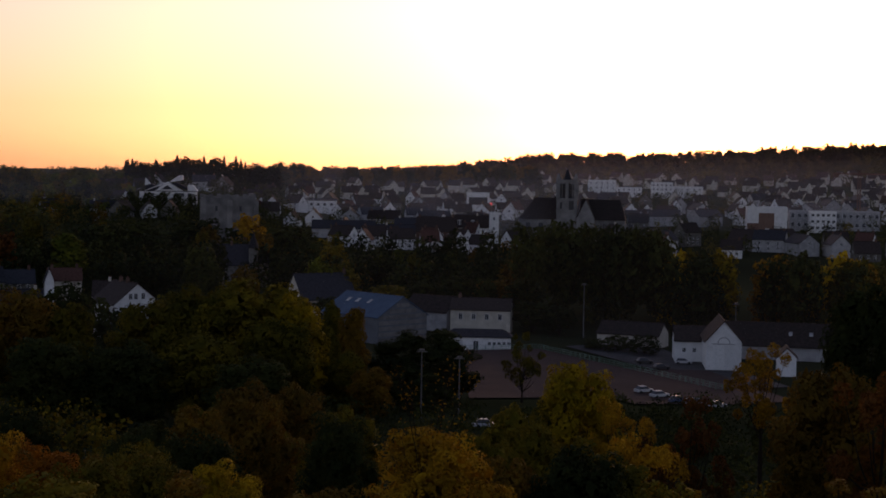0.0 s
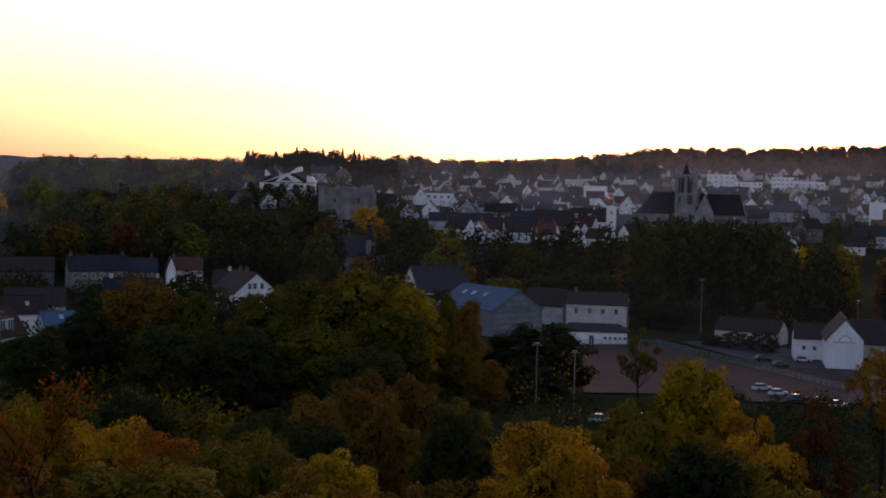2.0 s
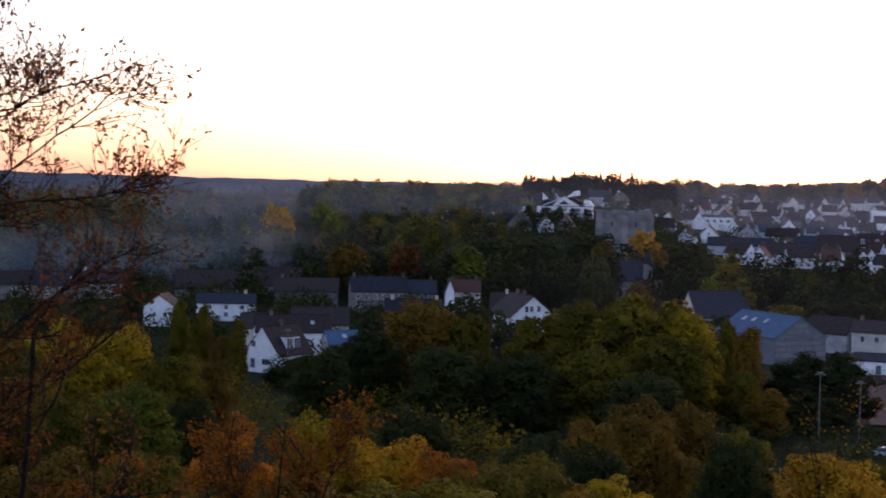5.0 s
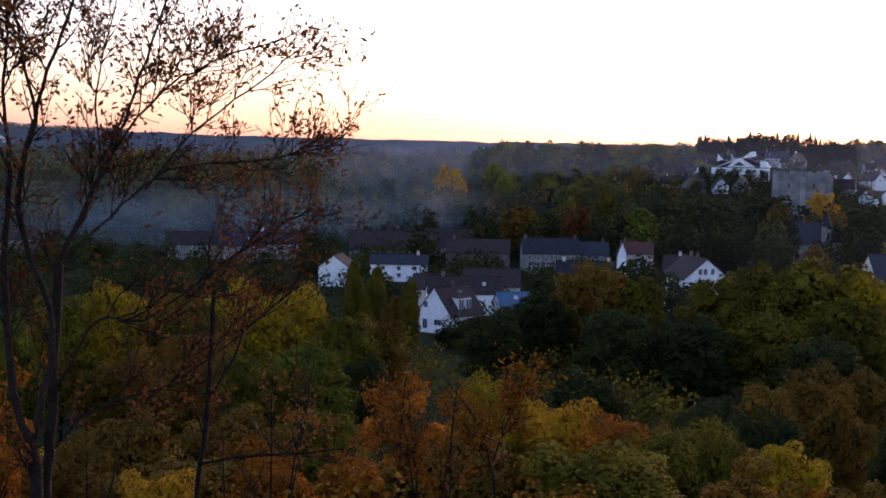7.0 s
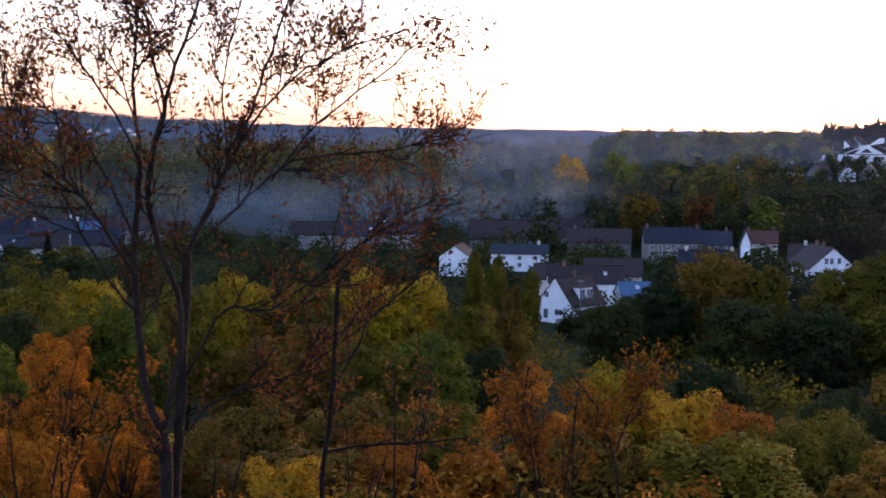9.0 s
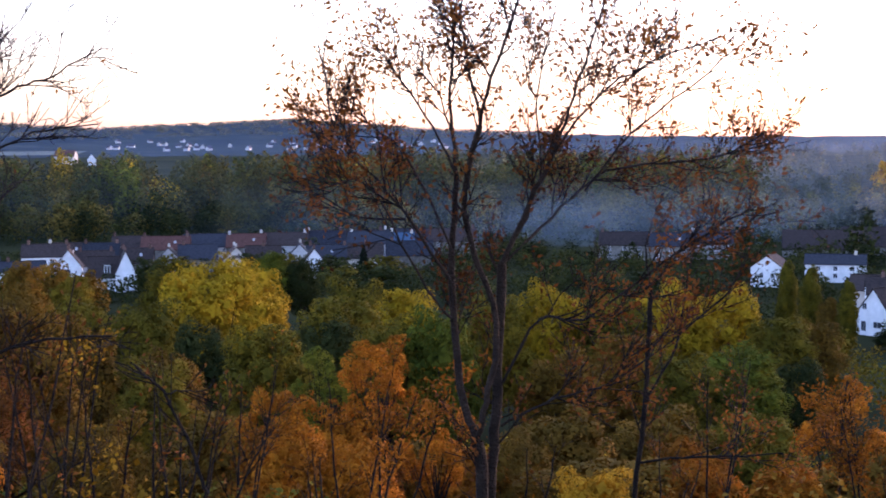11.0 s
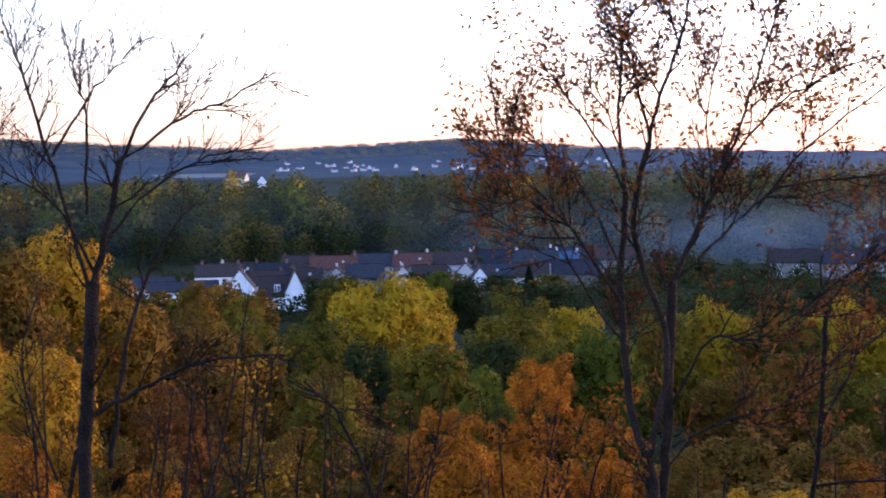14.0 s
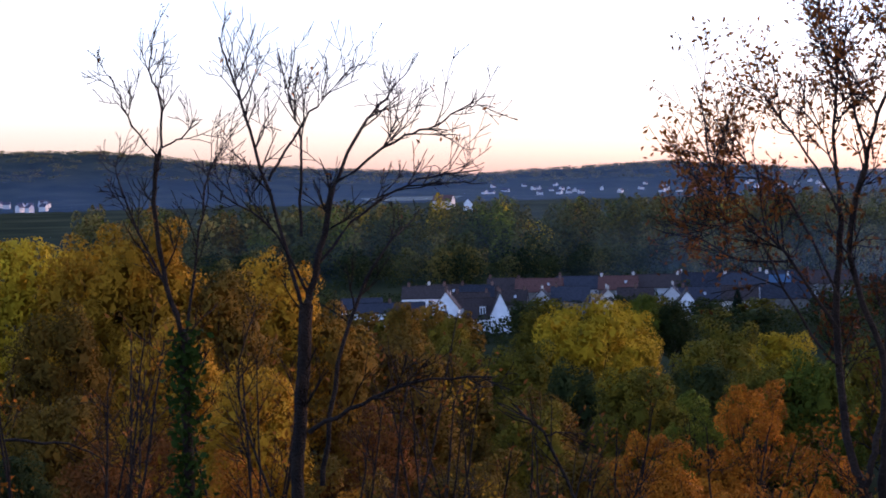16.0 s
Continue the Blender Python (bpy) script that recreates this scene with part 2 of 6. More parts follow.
def thing(name, m, label, category, group="", kind=""):
    ob = new(name)
    ob.matrix_basis = m
    return tagged(ob, label, category, group, kind)


def box(bm, x0, y0, z0, x1, y1, z1):
    v = [bm.verts.new((x, y, z)) for z in (z0, z1) for y in (y0, y1) for x in (x0, x1)]
    for f in ((0, 2, 3, 1), (4, 5, 7, 6), (0, 1, 5, 4), (2, 6, 7, 3), (0, 4, 6, 2), (1, 3, 7, 5)):
        bm.faces.new([v[i] for i in f])


def box_bm(*a):
    bm = bmesh.new()
    box(bm, *a)
    return bm


def solid(bm, base, top):
    """A body between two rings of corners."""
    a = [bm.verts.new(p) for p in base]
    b = [bm.verts.new(p) for p in top]
    n = len(a)
    bm.faces.new(a[::-1])
    bm.faces.new(b)
    for i in range(n):
        bm.faces.new((a[i], a[(i + 1) % n], b[(i + 1) % n], b[i]))


def tube(points, radii, sides=6):
    """Places and faces of a tapered tube along points."""
    pts = [Vector(p) for p in points]
    V, F = [], []
    for i, p in enumerate(pts):
        d = (pts[min(i + 1, len(pts) - 1)] - pts[max(i - 1, 0)]).normalized()
        u = d.orthogonal().normalized()
        w = d.cross(u)
        for k in range(sides):
            a = 2 * math.pi * k / sides
            V.append(p + (u * math.cos(a) + w * math.sin(a)) * radii[i])
    for i in range(len(pts) - 1):
        for k in range(sides):
            a, b = i * sides + k, i * sides + (k + 1) % sides
            F.append((a, b, b + sides, a + sides))
    return V, F


class Tubes:
    def __init__(self):
        self.v, self.f = [], []

    def add(self, points, radii, sides=6):
        V, F = tube(points, radii, sides)
        o = len(self.v)
        self.v += [tuple(p) for p in V]
        self.f += [tuple(i + o for i in q) for q in F]

    def mesh(self, name):
        me = raw_mesh(name, self.v, self.f)
        me.polygons.foreach_set("use_smooth", np.ones(len(self.f), bool))
        return me


def leaves(rng, P, N, size, fold=0.15, narrow=0.34):
    """Diamond leaves at P, facing about N."""
    n = len(P)
    N = N / (np.linalg.norm(N, axis=1, keepdims=True) + 1e-9)
    r = rng.normal(size=(n, 3))
    u = np.cross(N, r)
    u /= np.linalg.norm(u, axis=1, keepdims=True) + 1e-9
    w = np.cross(N, u)
    s = (size * rng.uniform(0.6, 1.3, n))[:, None]
    V = np.stack([P - u * s * 0.5, P + w * s * narrow + N * s * fold, P + u * s * 0.5, P - w * s * narrow + N * s * fold], 1)
    return V.reshape(-1, 3), np.arange(4 * n).reshape(n, 4)[:, ::-1]


def round_off(P, N, lean=0.55):
    """Shading normals of leaves that follow the roundness of their crown and clump, four corners each."""
    c = (P.min(0) + P.max(0)) / 2
    out = (P - c) / (np.ptp(P, axis=0) / 2 + 1e-6)
    out = out / (np.linalg.norm(out, axis=1, keepdims=True) + 1e-6)
    n = N / (np.linalg.norm(N, axis=1, keepdims=True) + 1e-9)
    n = n * (1 - lean) + out * lean
    return np.repeat(n / (np.linalg.norm(n, axis=1, keepdims=True) + 1e-9), 4, axis=0)


def lobed(rng, lobes, n, ragged=0.35):
    """Places and outward ways over the skin of a crown made of round lobes, each with smaller clumps of leaves on it."""
    subs = []
    for x, y, z, r in lobes:
        for k in range(7):
            d = rng.normal(size=3) + [0, 0, 0.35]
            d /= np.linalg.norm(d)
            subs.append((x + d[0] * r * 0.78, y + d[1] * r * 0.78, z + d[2] * r * 0.72, r * rng.uniform(0.28, 0.46)))
    L = np.array([(x, y, z, r * 0.8) for x, y, z, r in lobes] + subs)
    m = n * 3
    pick = rng.choice(len(L), m, p=L[:, 3] ** 2 / (L[:, 3] ** 2).sum())
    d = rng.normal(size=(m, 3))
    d[:, 2] += 0.25
    d /= np.linalg.norm(d, axis=1, keepdims=True)
    rad = L[pick, 3] * (1 + ragged * (rng.random(m) - 0.75))
    P = L[pick, :3] + d * rad[:, None] * [1, 1, 0.9]
    keep = np.ones(len(P), bool)
    for i, l in enumerate(L):
        keep &= ~((np.linalg.norm(P - l[:3], axis=1) < l[3] * 0.7) & (pick != i))
    P, d = P[keep][:n], d[keep][:n]
    return P, d + rng.normal(size=P.shape) * 0.4


# ---- the lie of the land ----
AZS = (-20, -6, 3, 10, 16, 22, 30, 40, 70)
DISTS = (400, 550, 700, 850, 1000, 1300, 1700, 2100, 3300)
LAND = np.array([
    (2, 3, 8, 14, 20, 30, 50, 82, 70), (2, 3, 8, 12, 18, 28, 42, 60, 52), (2, 3, 8, 12, 18, 27, 32, 33, 32),
    (2, 4, 9, 20, 32, 36, 33, 30, 28), (2, 4, 8, 14, 22, 31, 34, 32, 26), (2, 3, 4, 6, 8, 12, 16, 20, 26),
    (2, 3, 4, 6, 8, 10, 13, 18, 28), (2, 3, 6, 8, 8, 10, 13, 18, 28), (2, 3, 6, 8, 8, 10, 12, 18, 30)], float)
CREST_AZ = (-20, 0, 12, 22, 30, 36, 39.4, 41.5, 44, 49.5, 51, 55.5, 60.5, 62.7, 65, 72)
CREST = (60, 45, 34, 36, 40, 53, 66, 82, 92, 76, 68, 90, 112, 136, 155, 165)
NEAR_D = (0, 6, 15, 40, 80, 150, 220, 300, 400)
NEAR_Z = (46.4, 46.0, 42.0, 35, 26, 15, 8, 2, 2)


def land(x, y):
    d = np.hypot(x, y)
    az = np.degrees(np.arctan2(-x, y))
    a = np.clip(az, AZS[0], AZS[-1])
    z = np.interp(d, NEAR_D, NEAR_Z)
    i = np.clip(np.searchsorted(AZS, a, side="right") - 1, 0, len(AZS) - 2)
    A = np.array(AZS, float)
    f = (a - A[i]) / (A[i + 1] - A[i])
    f = f * f * (3 - 2 * f)
    far = np.zeros_like(z)
    for k in range(len(AZS)):
        wgt = np.where(i == k, 1 - f, 0) + np.where(i == k - 1, f, 0)
        far = far + wgt * np.interp(d, DISTS, LAND[k])
    z = np.where(d > 400, far, z)
    c = np.interp(a, CREST_AZ, CREST)
    s = np.clip((d - 3300) / 1000, 0, 1)
    z = z + (c - z) * s * s * (3 - 2 * s)
    behind = np.clip((np.abs(az - 25) - 65) / 40, 0, 1)
    return z + (46.4 + d * 0.01 - z) * behind


def ground(x, y):
    return float(land(np.array([float(x)]), np.array([float(y)]))[0])


rings = np.unique(np.concatenate([[0.02], np.geomspace(3, 4700, 150), NEAR_D[1:], DISTS, [2050, 2150, 4300]]))
spokes = np.radians(np.concatenate([np.arange(-25, 78, 0.5), np.arange(78, 335, 4.0)]))
gx, gy = -np.outer(rings, np.sin(spokes)), np.outer(rings, np.cos(spokes))
gz = land(gx, gy)
bumps = np.array([noise.noise(Vector((x / 60, y / 60, 0))) for x, y in zip(gx.ravel(), gy.ravel())]).reshape(gx.shape)
gz = gz + bumps * np.clip((rings - 2400) / 1500, 0, 1)[:, None] * 6
nr, ns = gx.shape
ii, jj = np.meshgrid(np.arange(nr - 1), np.arange(ns), indexing="ij")
j2 = (jj + 1) % ns
quads = np.stack([ii * ns + jj, ii * ns + j2, (ii + 1) * ns + j2, (ii + 1) * ns + jj], -1).reshape(-1, 4)[:, ::-1]
LANDM = foliage("grass_and_woodland", [(0.012, 0.014, 0.008), (0.022, 0.026, 0.013), (0.045, 0.045, 0.02)], patch=0.01, thin=0.0)
LANDM.node_tree.nodes["Principled BSDF"].inputs["Specular IOR Level"].default_value = 0.0
LANDM.node_tree.nodes["Principled BSDF"].inputs["Roughness"].default_value = 1.0
ground_ob = link("ground", raw_mesh("ground", np.stack([gx, gy, gz], -1).reshape(-1, 3), quads), LANDM)
tagged(ground_ob, "grassy valley floor with wooded hills beyond", "ground", kind="structure")


# ---- trees: unit shapes, 20 m tall with a crown of 8 m radius, at three finenesses of leaf ----
def broad_lobes(rng, tall=20.0, wide=8.0, low=2.0, k=20):
    out = [(0, 0, low + (tall - low) * 0.5, wide * 0.6)]
    for i in range(k):
        a = 2.4 * i + rng.uniform(-0.4, 0.4)
        f = (i + 0.5) / k
        z = low + (tall - low) * (0.12 + 0.76 * f)
        env = wide * math.sqrt(max(0.05, 1 - (2 * (z - low) / (tall - low) - 0.85) ** 2 * 0.75))
        r = rng.uniform(0.26, 0.42) * wide
        d = max(0, env - r) * rng.uniform(0.75, 1.0)
        out.append((d * math.cos(a), d * math.sin(a), min(z, tall - r * 0.9), r))
    return out


def column_lobes(rng):
    return [(rng.uniform(-1, 1), rng.uniform(-1, 1), 2.5 + i * 1.55, 3.4 * math.sin(math.pi * (0.16 + 0.8 * i / 11)) + 0.9) for i in range(11)]


def dome_lobes(rng):
    out = [(0, 0, 8, 6.5)]
    for i in range(22):
        a, f = 2.4 * i, (i + 0.5) / 22
        z = 4 + 13.5 * f
        d = 6.2 * math.sqrt(max(0.0, 1 - (max(0, z - 7) / 11.5) ** 2))
        out.append((d * math.cos(a), d * math.sin(a), z, 2.6))
    return out


def sparse_lobes(rng):
    out = []
    for i in range(22):
        a, z = 2.4 * i + rng.uniform(-0.5, 0.5), rng.uniform(6, 18.6)
        d = rng.uniform(0.2, 1.0) * 7.0 * math.sqrt(max(0.1, 1 - ((z - 11) / 9) ** 2))
        out.append((d * math.cos(a), d * math.sin(a), z, rng.uniform(1.0, 2.2)))
    return out


SHAPES = {"broad": broad_lobes, "column": column_lobes, "dome": dome_lobes, "sparse": sparse_lobes}
FINE = {"near": (19000, 0.32), "mid": (14000, 0.42), "far": (1700, 1.1)}
tree_cache = {}


def tree_meshes(shape, fine, variant):
    key = (shape, fine, variant)
    if key in tree_cache:
        return tree_cache[key]
    rng = np.random.default_rng(hash_of(key))
    n, size = FINE[fine]
    if shape == "sparse":
        n = n // 2
    if shape == "fir":
        h = rng.random(n) ** 0.8
        tier = (h * 14) % 1.0
        rad = (1 - h) * 5.2 * (0.55 + 0.45 * (1 - tier)) + 0.15
        a = rng.uniform(0, 2 * math.pi, n)
        r = rad * np.sqrt(rng.uniform(0.3, 1, n))
        P = np.stack([r * np.cos(a), r * np.sin(a), 1.5 + h * 18.5 - 0.12 * r], -1)
        N = rng.normal(size=P.shape) * 0.5 + [0, 0, 1]
        lobes = []
    else:
        lobes = SHAPES[shape](rng)
        P, N = lobed(rng, lobes, n)
    V, F = leaves(rng, P, N, size)
    S = round_off(P, N)
    if shape in ("broad", "dome", "column"):
        # the dense dark inside of the crown: larger sprays well below its skin
        k = rng.integers(0, len(lobes), max(120, n // 24))
        L = np.array(lobes)[k]
        d = rng.normal(size=(len(k), 3))
        d *= (rng.random(len(k)) ** 0.5 * 0.62 * L[:, 3])[:, None] / np.linalg.norm(d, axis=1, keepdims=True)
        Pc, Nc = L[:, :3] + d, rng.normal(size=(len(k), 3))
        Vc, Fi = leaves(rng, Pc, Nc, min(size * 4.5, 2.4))
        V, F, S = np.concatenate([V, Vc]), np.concatenate([F, Fi + len(V)]), np.concatenate([S, round_off(Pc, Nc)])
    crown = raw_mesh("crown", V, F, soft=S)
    t = Tubes()
    top = 18 if shape in ("fir", "column") else 12
    bend = rng.uniform(-0.5, 0.5, 2)
    stem = [(bend[0] * f * f, bend[1] * f * f, top * f - 1.5) for f in (0, 0.12, 0.35, 0.65, 1)]
    t.add(stem, [0.5, 0.36, 0.3, 0.22, 0.07], 7)
    for x, y, z, r in lobes[1:]:
        f = rng.uniform(0.25, 0.7)
        b = Vector((bend[0] * f * f, bend[1] * f * f, min(top * f - 1.5, z - 1)))
        e = Vector((x, y, z))
        mid = b.lerp(e, 0.5) + Vector((0, 0, -0.1 * (e - b).length))
        t.add([b, mid, e], [0.16, 0.1, 0.03], 5)
    tree_cache[key] = crown, t.mesh("trunk")
    return tree_cache[key]


def hash_of(key):
    return sum(ord(c) * (i + 3) for i, c in enumerate(str(key)))


copses = {}


def copse(x, y, top, r, hue, shape="broad"):
    """One crown of a dense belt in which the trees cannot be counted."""
    copses.setdefault(hue, []).append((x, y, top, r, shape))


planted = [0]
_t = Tubes()
_t.add([(0, 0, -0.2), (0, 0, 0.5), (0, 0, 1)], [0.6, 0.5, 0.48], 7)
STEM = _t.mesh("stem")


def plant(x, y, top, r, hue, shape="broad", fine="mid", note="in the valley", group="trees in the valley"):
    """A tree that stands on the land at x, y, with its top at that height and a crown of radius r."""
    planted[0] += 1
    k = planted[0]
    z = ground(x, y)
    tall = max(top - z, 2.5) + 0.3
    sr = r / (4.0 if shape == "column" else 5.2 if shape == "fir" else 8.0)
    sz = tall / 20
    if shape not in ("column", "fir"):
        sr = max(sr, sz * 0.35)
        sz = min(sz, sr * 1.25)
    crown, trunk = tree_meshes(shape, fine, k % 3)
    m = pose(x, y, z - 0.3, 0, 0, (k * 77) % 360)
    up = Matrix.Translation((0, 0, tall - 20 * sz)) @ Matrix.Diagonal((sr, sr, sz, 1))
    kind = {"column": "slender columnar", "fir": "tall conical", "dome": "dense rounded", "sparse": "thinly leaved", "broad": "broad spreading"}[shape]
    ob = thing("tree", m, kind + " " + WORDS[hue] + " tree " + note, "tree", group)
    link("trunk", trunk, BARK, ob, "", up)
    if tall - 20 * sz > 0.5:
        link("stem", STEM, BARK, ob, "", Matrix.Diagonal((sr, sr, tall - 20 * sz + 0.4, 1)))
    link("crown", crown, LEAF[hue], ob, WORDS[hue] + " foliage", up)
    return ob


# ---- houses ----
def gable_house(name, x, y, yaw, length, width, wall, rise, wall_m=None, roof_m=None, label="", windows=(), chimneys=(0.8,), dormers=(), z=None, hip=0.0, group="houses of the town", category="house", lights=()):
    """A house with its ridge along local x. windows: (side, along, sill, width, height), side one of +x -x +y -y."""
    z = ground(x, y) if z is None else z
    wall_m, roof_m = wall_m or WHITE, roof_m or TILE
    HOUSES.append((x, y, max(length, width) / 2))
    ob = thing(name, pose(x, y, z, 0, 0, yaw), label, category, group)
    L, W = length / 2, width / 2
    ridge = wall + rise
    bm = bmesh.new()
    hl = L - hip * W
    v = lambda *p: bm.verts.new(p)
    a = [v(-L, -W, -1.5), v(L, -W, -1.5), v(L, W, -1.5), v(-L, W, -1.5)]
    b = [v(-L, -W, wall), v(L, -W, wall), v(L, W, wall), v(-L, W, wall)]
    r0, r1 = v(-hl, 0, ridge), v(hl, 0, ridge)
    bm.faces.new(a[::-1])
    for i in range(4):
        j = (i + 1) % 4
        bm.faces.new((a[i], a[j], b[j], b[i]))
    bm.faces.new((b[0], b[1], r1, r0))
    bm.faces.new((b[2], b[3], r0, r1))
    bm.faces.new((b[1], b[2], r1))
    bm.faces.new((b[3], b[0], r0))
    part("wall", bm, wall_m, ob)
    slope = rise / W
    o, th, e = 0.45, 0.22, (0.25 if not hip else 0.45)
    bm = bmesh.new()
    lift = 0.03
    for s in (-1, 1):
        low = [(-L - e, s * (W + o), wall - o * slope + lift), (L + e, s * (W + o), wall - o * slope + lift)]
        high = [(hl + (0 if hip else e), 0, ridge + lift), (-hl - (0 if hip else e), 0, ridge + lift)]
        base = low + high
        top_ = [(p[0], p[1], p[2] + th) for p in base]
        if s > 0:
            base, top_ = base[::-1], top_[::-1]
        solid(bm, base, top_)
    if hip:
        for s in (-1, 1):
            base = [(s * (L + e), -W - o, wall - o * slope + lift), (s * (L + e), W + o, wall - o * slope + lift), (s * hl, 0, ridge + lift)]
            if s < 0:
                base = base[::-1]
            solid(bm, base, [(p[0], p[1], p[2] + th) for p in base])
    part("roof", bm, roof_m, ob)
    if not hip:
        part("ridge_cap", box_bm(-L - e, -0.16, ridge + 0.1, L + e, 0.16, ridge + 0.34), roof_m, ob)
    for c in chimneys:
        cx = (c * 2 - 1) * (L - 0.5)
        ch = part("chimney", box_bm(cx - 0.45, -0.35, ridge - 1.2, cx + 0.45, 0.35, ridge + 1.3), BRICK if int(abs(x)) % 3 else CREAM, ob)
        part("chimney_pot", box_bm(cx - 0.3, -0.2, ridge + 1.3, cx + 0.3, 0.2, ridge + 1.65), REDTILE, ch)
    for side, u, sill, w, h in windows:
        window(ob, side, u, sill, w, h, L, W)
    for u, s in dormers:
        dm = part("dormer", box_bm(u - 0.9, min(s * W * 0.25, s * W * 0.85), wall + 0.2, u + 0.9, max(s * W * 0.25, s * W * 0.85), wall + rise * 0.62), WHITE, ob, "white dormer")
        yy = s * W * 0.85
        part("dormer_roof", box_bm(u - 1.1, min(s * W * 0.15, yy + s * 0.2), wall + rise * 0.62, u + 1.1, max(s * W * 0.15, yy + s * 0.2), wall + rise * 0.62 + 0.18), roof_m, dm)
        for q in (-0.42, 0.42):
            part("pane", box_bm(u + q - 0.3, yy - 0.05, wall + 0.55, u + q + 0.3, yy + 0.05, wall + rise * 0.55), GLASS, dm)
    for u, v_, w in lights:
        # a skylight lying in the roof slope: u along, v_ up the slope from 0 to 1
        s = -1
        p = Vector((u, s * W * (1 - v_), wall + rise * v_ + th + 0.06))
        ang = math.degrees(math.atan(slope))
        part("skylight", box_bm(-w / 2, -w * 0.7, 0, w / 2, w * 0.7, 0.08), GREYW, ob, "pale roof window", pose(*p, ang, 0, 0))
    return ob


def window(ob, side, u, sill, w, h, L, W, frame_m=None):
    """A window with a frame proud of the wall and a dark pane in it."""
    f = 0.09
    if side[1] == "x":
        at = pose(L if side[0] == "+" else -L, u, sill, 0, 0, 90 if side[0] == "+" else -90)
    else:
        at = pose(u, W if side[0] == "+" else -W, sill, 0, 0, 180 if side[0] == "+" else 0)
    bm = bmesh.new()
    for a in ((-w / 2 - f, 0, -f, -w / 2, 0, h + f), (w / 2, 0, -f, w / 2 + f, 0, h + f), (-w / 2, 0, h, w / 2, 0, h + f), (-w / 2, 0, -f, w / 2, 0, 0), (-0.03, 0, 0, 0.03, 0, h)):
        box(bm, a[0], -0.06, a[2], a[3], 0.02, a[5])
    fr = part("window", bm, frame_m or TRIM, ob, "", at)
    part("pane", box_bm(-w / 2, -0.03, 0, w / 2, 0.01, h), GLASS, fr)


def grid_windows(side, n, span, sills, w, h):
    return [(side, -span / 2 + span * (i + 0.5) / n, s, w, h) for s in sills for i in range(n)]


# ---- the valley floor: houses among the trees ----
gable_house("house", -85.3, 399.0, -53, 15, 13, 8, 5.2, WHITE, TILE, "large white house with a dark tiled roof and gable windows", windows=[("+x", u, 9.2, 0.95, 1.5) for u in (-2.0, -0.5, 1.6)] + grid_windows("-y", 3, 13, (2, 5), 1.0, 1.5), chimneys=(0.3, 0.6), z=3.5)
gable_house("house", -82.2, 384.3, -60, 6, 6.5, 4.6, 2.6, GREYW, SLATE, "low grey annexe with a slate roof before a white house", chimneys=())
gable_house("house", -128.3, 327.8, -110, 12, 10.5, 4.5, 6.2, WHITE, TILE, "white house with a steep brown tiled roof and a twin-window dormer", windows=[("+x", -2.6, 6.0, 1.2, 1.3), ("+x", -2.8, 1.0, 1.4, 2.2), ("+x", 1.2, 2.0, 2.2, 1.3)], dormers=((-1.2, 1), (1.4, 1)), chimneys=(0.45,))
gable_house("house", -136.2, 356.9, 25, 19, 9, 6.5, 3.8, WHITE, TILE, "long white house with a dark tiled roof and roof windows", chimneys=(0.2,), lights=((5, 0.5, 0.9),))
gable_house("house", -150.7, 370.6, 15, 10, 9, 5.5, 3.4, CREAM, TILE, "cream house with a brown tiled roof", chimneys=())
gable_house("house", -121.2, 351.7, 32, 8, 8, 4.6, 2.8, GREYW, BLUE, "small grey house with a blue sheet roof", chimneys=(), lights=((0.5, 0.55, 1.0),))
gable_house("house", -151.3, 476.6, 24, 19, 10, 7, 4.4, STONE, SLATE, "long grey stone house with a slate roof and end chimneys", windows=grid_windows("-y", 6, 17, (1.5, 4.4), 1.1, 1.6), chimneys=(0.04, 0.96))
gable_house("house", -140.3, 485.1, 20, 13, 9, 6, 4, STONE, SLATE, "stone house with a slate roof joined to its neighbour", windows=grid_windows("-y", 4, 11, (1.5, 4.0), 1.0, 1.5), chimneys=(0.9,))
gable_house("house", -128.3, 483.3, -72, 7, 2.8, 7.2, 3.6, WHITE, SLATE, "narrow white gabled house with a pointed roof", chimneys=())
gable_house("house", -125.5, 492.3, 15, 11, 8, 6.6, 3.6, CREAM, REDTILE, "house with a reddish tiled roof and brick chimneys", chimneys=(0.9, 0.1))
gable_house("house", -102.9, 458.6, 10, 10, 9, 5.2, 4.2, CREAM, TILE, "house with a brown tiled roof behind a white gable", chimneys=(0.5,))
gable_house("house", -197.7, 409.8, -78, 11, 9.5, 5.8, 3.4, WHITE, TILE, "white house with a low brown gable roof", windows=[("+x", -1.5, 2.8, 1.0, 1.3), ("+x", 1.8, 2.8, 1.0, 1.3)], chimneys=())
gable_house("barn", -227.4, 511.8, 26, 27, 14, 3.0, 6.2, STONE, TILE, "big stone barn with a long brown tiled roof", chimneys=(), category="barn")
gable_house("barn", -212.5, 528.9, 24, 26, 14, 3.4, 6.4, STONE, TILE, "stone barn with a high brown tiled roof", chimneys=(), category="barn")
gable_house("house", -186.7, 431.4, 22, 18, 8, 5.6, 2.6, WHITE, SLATE, "white flat-fronted house with a dark roof", windows=grid_windows("-y", 3, 15, (1.4, 3.6), 1.1, 1.3), chimneys=(0.85,))
gable_house("house", -181.0, 487.5, 20, 22, 9, 5.4, 4.2, STONE, TILE, "long stone farmhouse with a brown tiled roof", chimneys=(0.1,))
gable_house("house", -142.4, 395.1, 20, 16, 9, 4.6, 4.2, CREAM, TILE, "low house with a broad brown tiled roof", chimneys=())
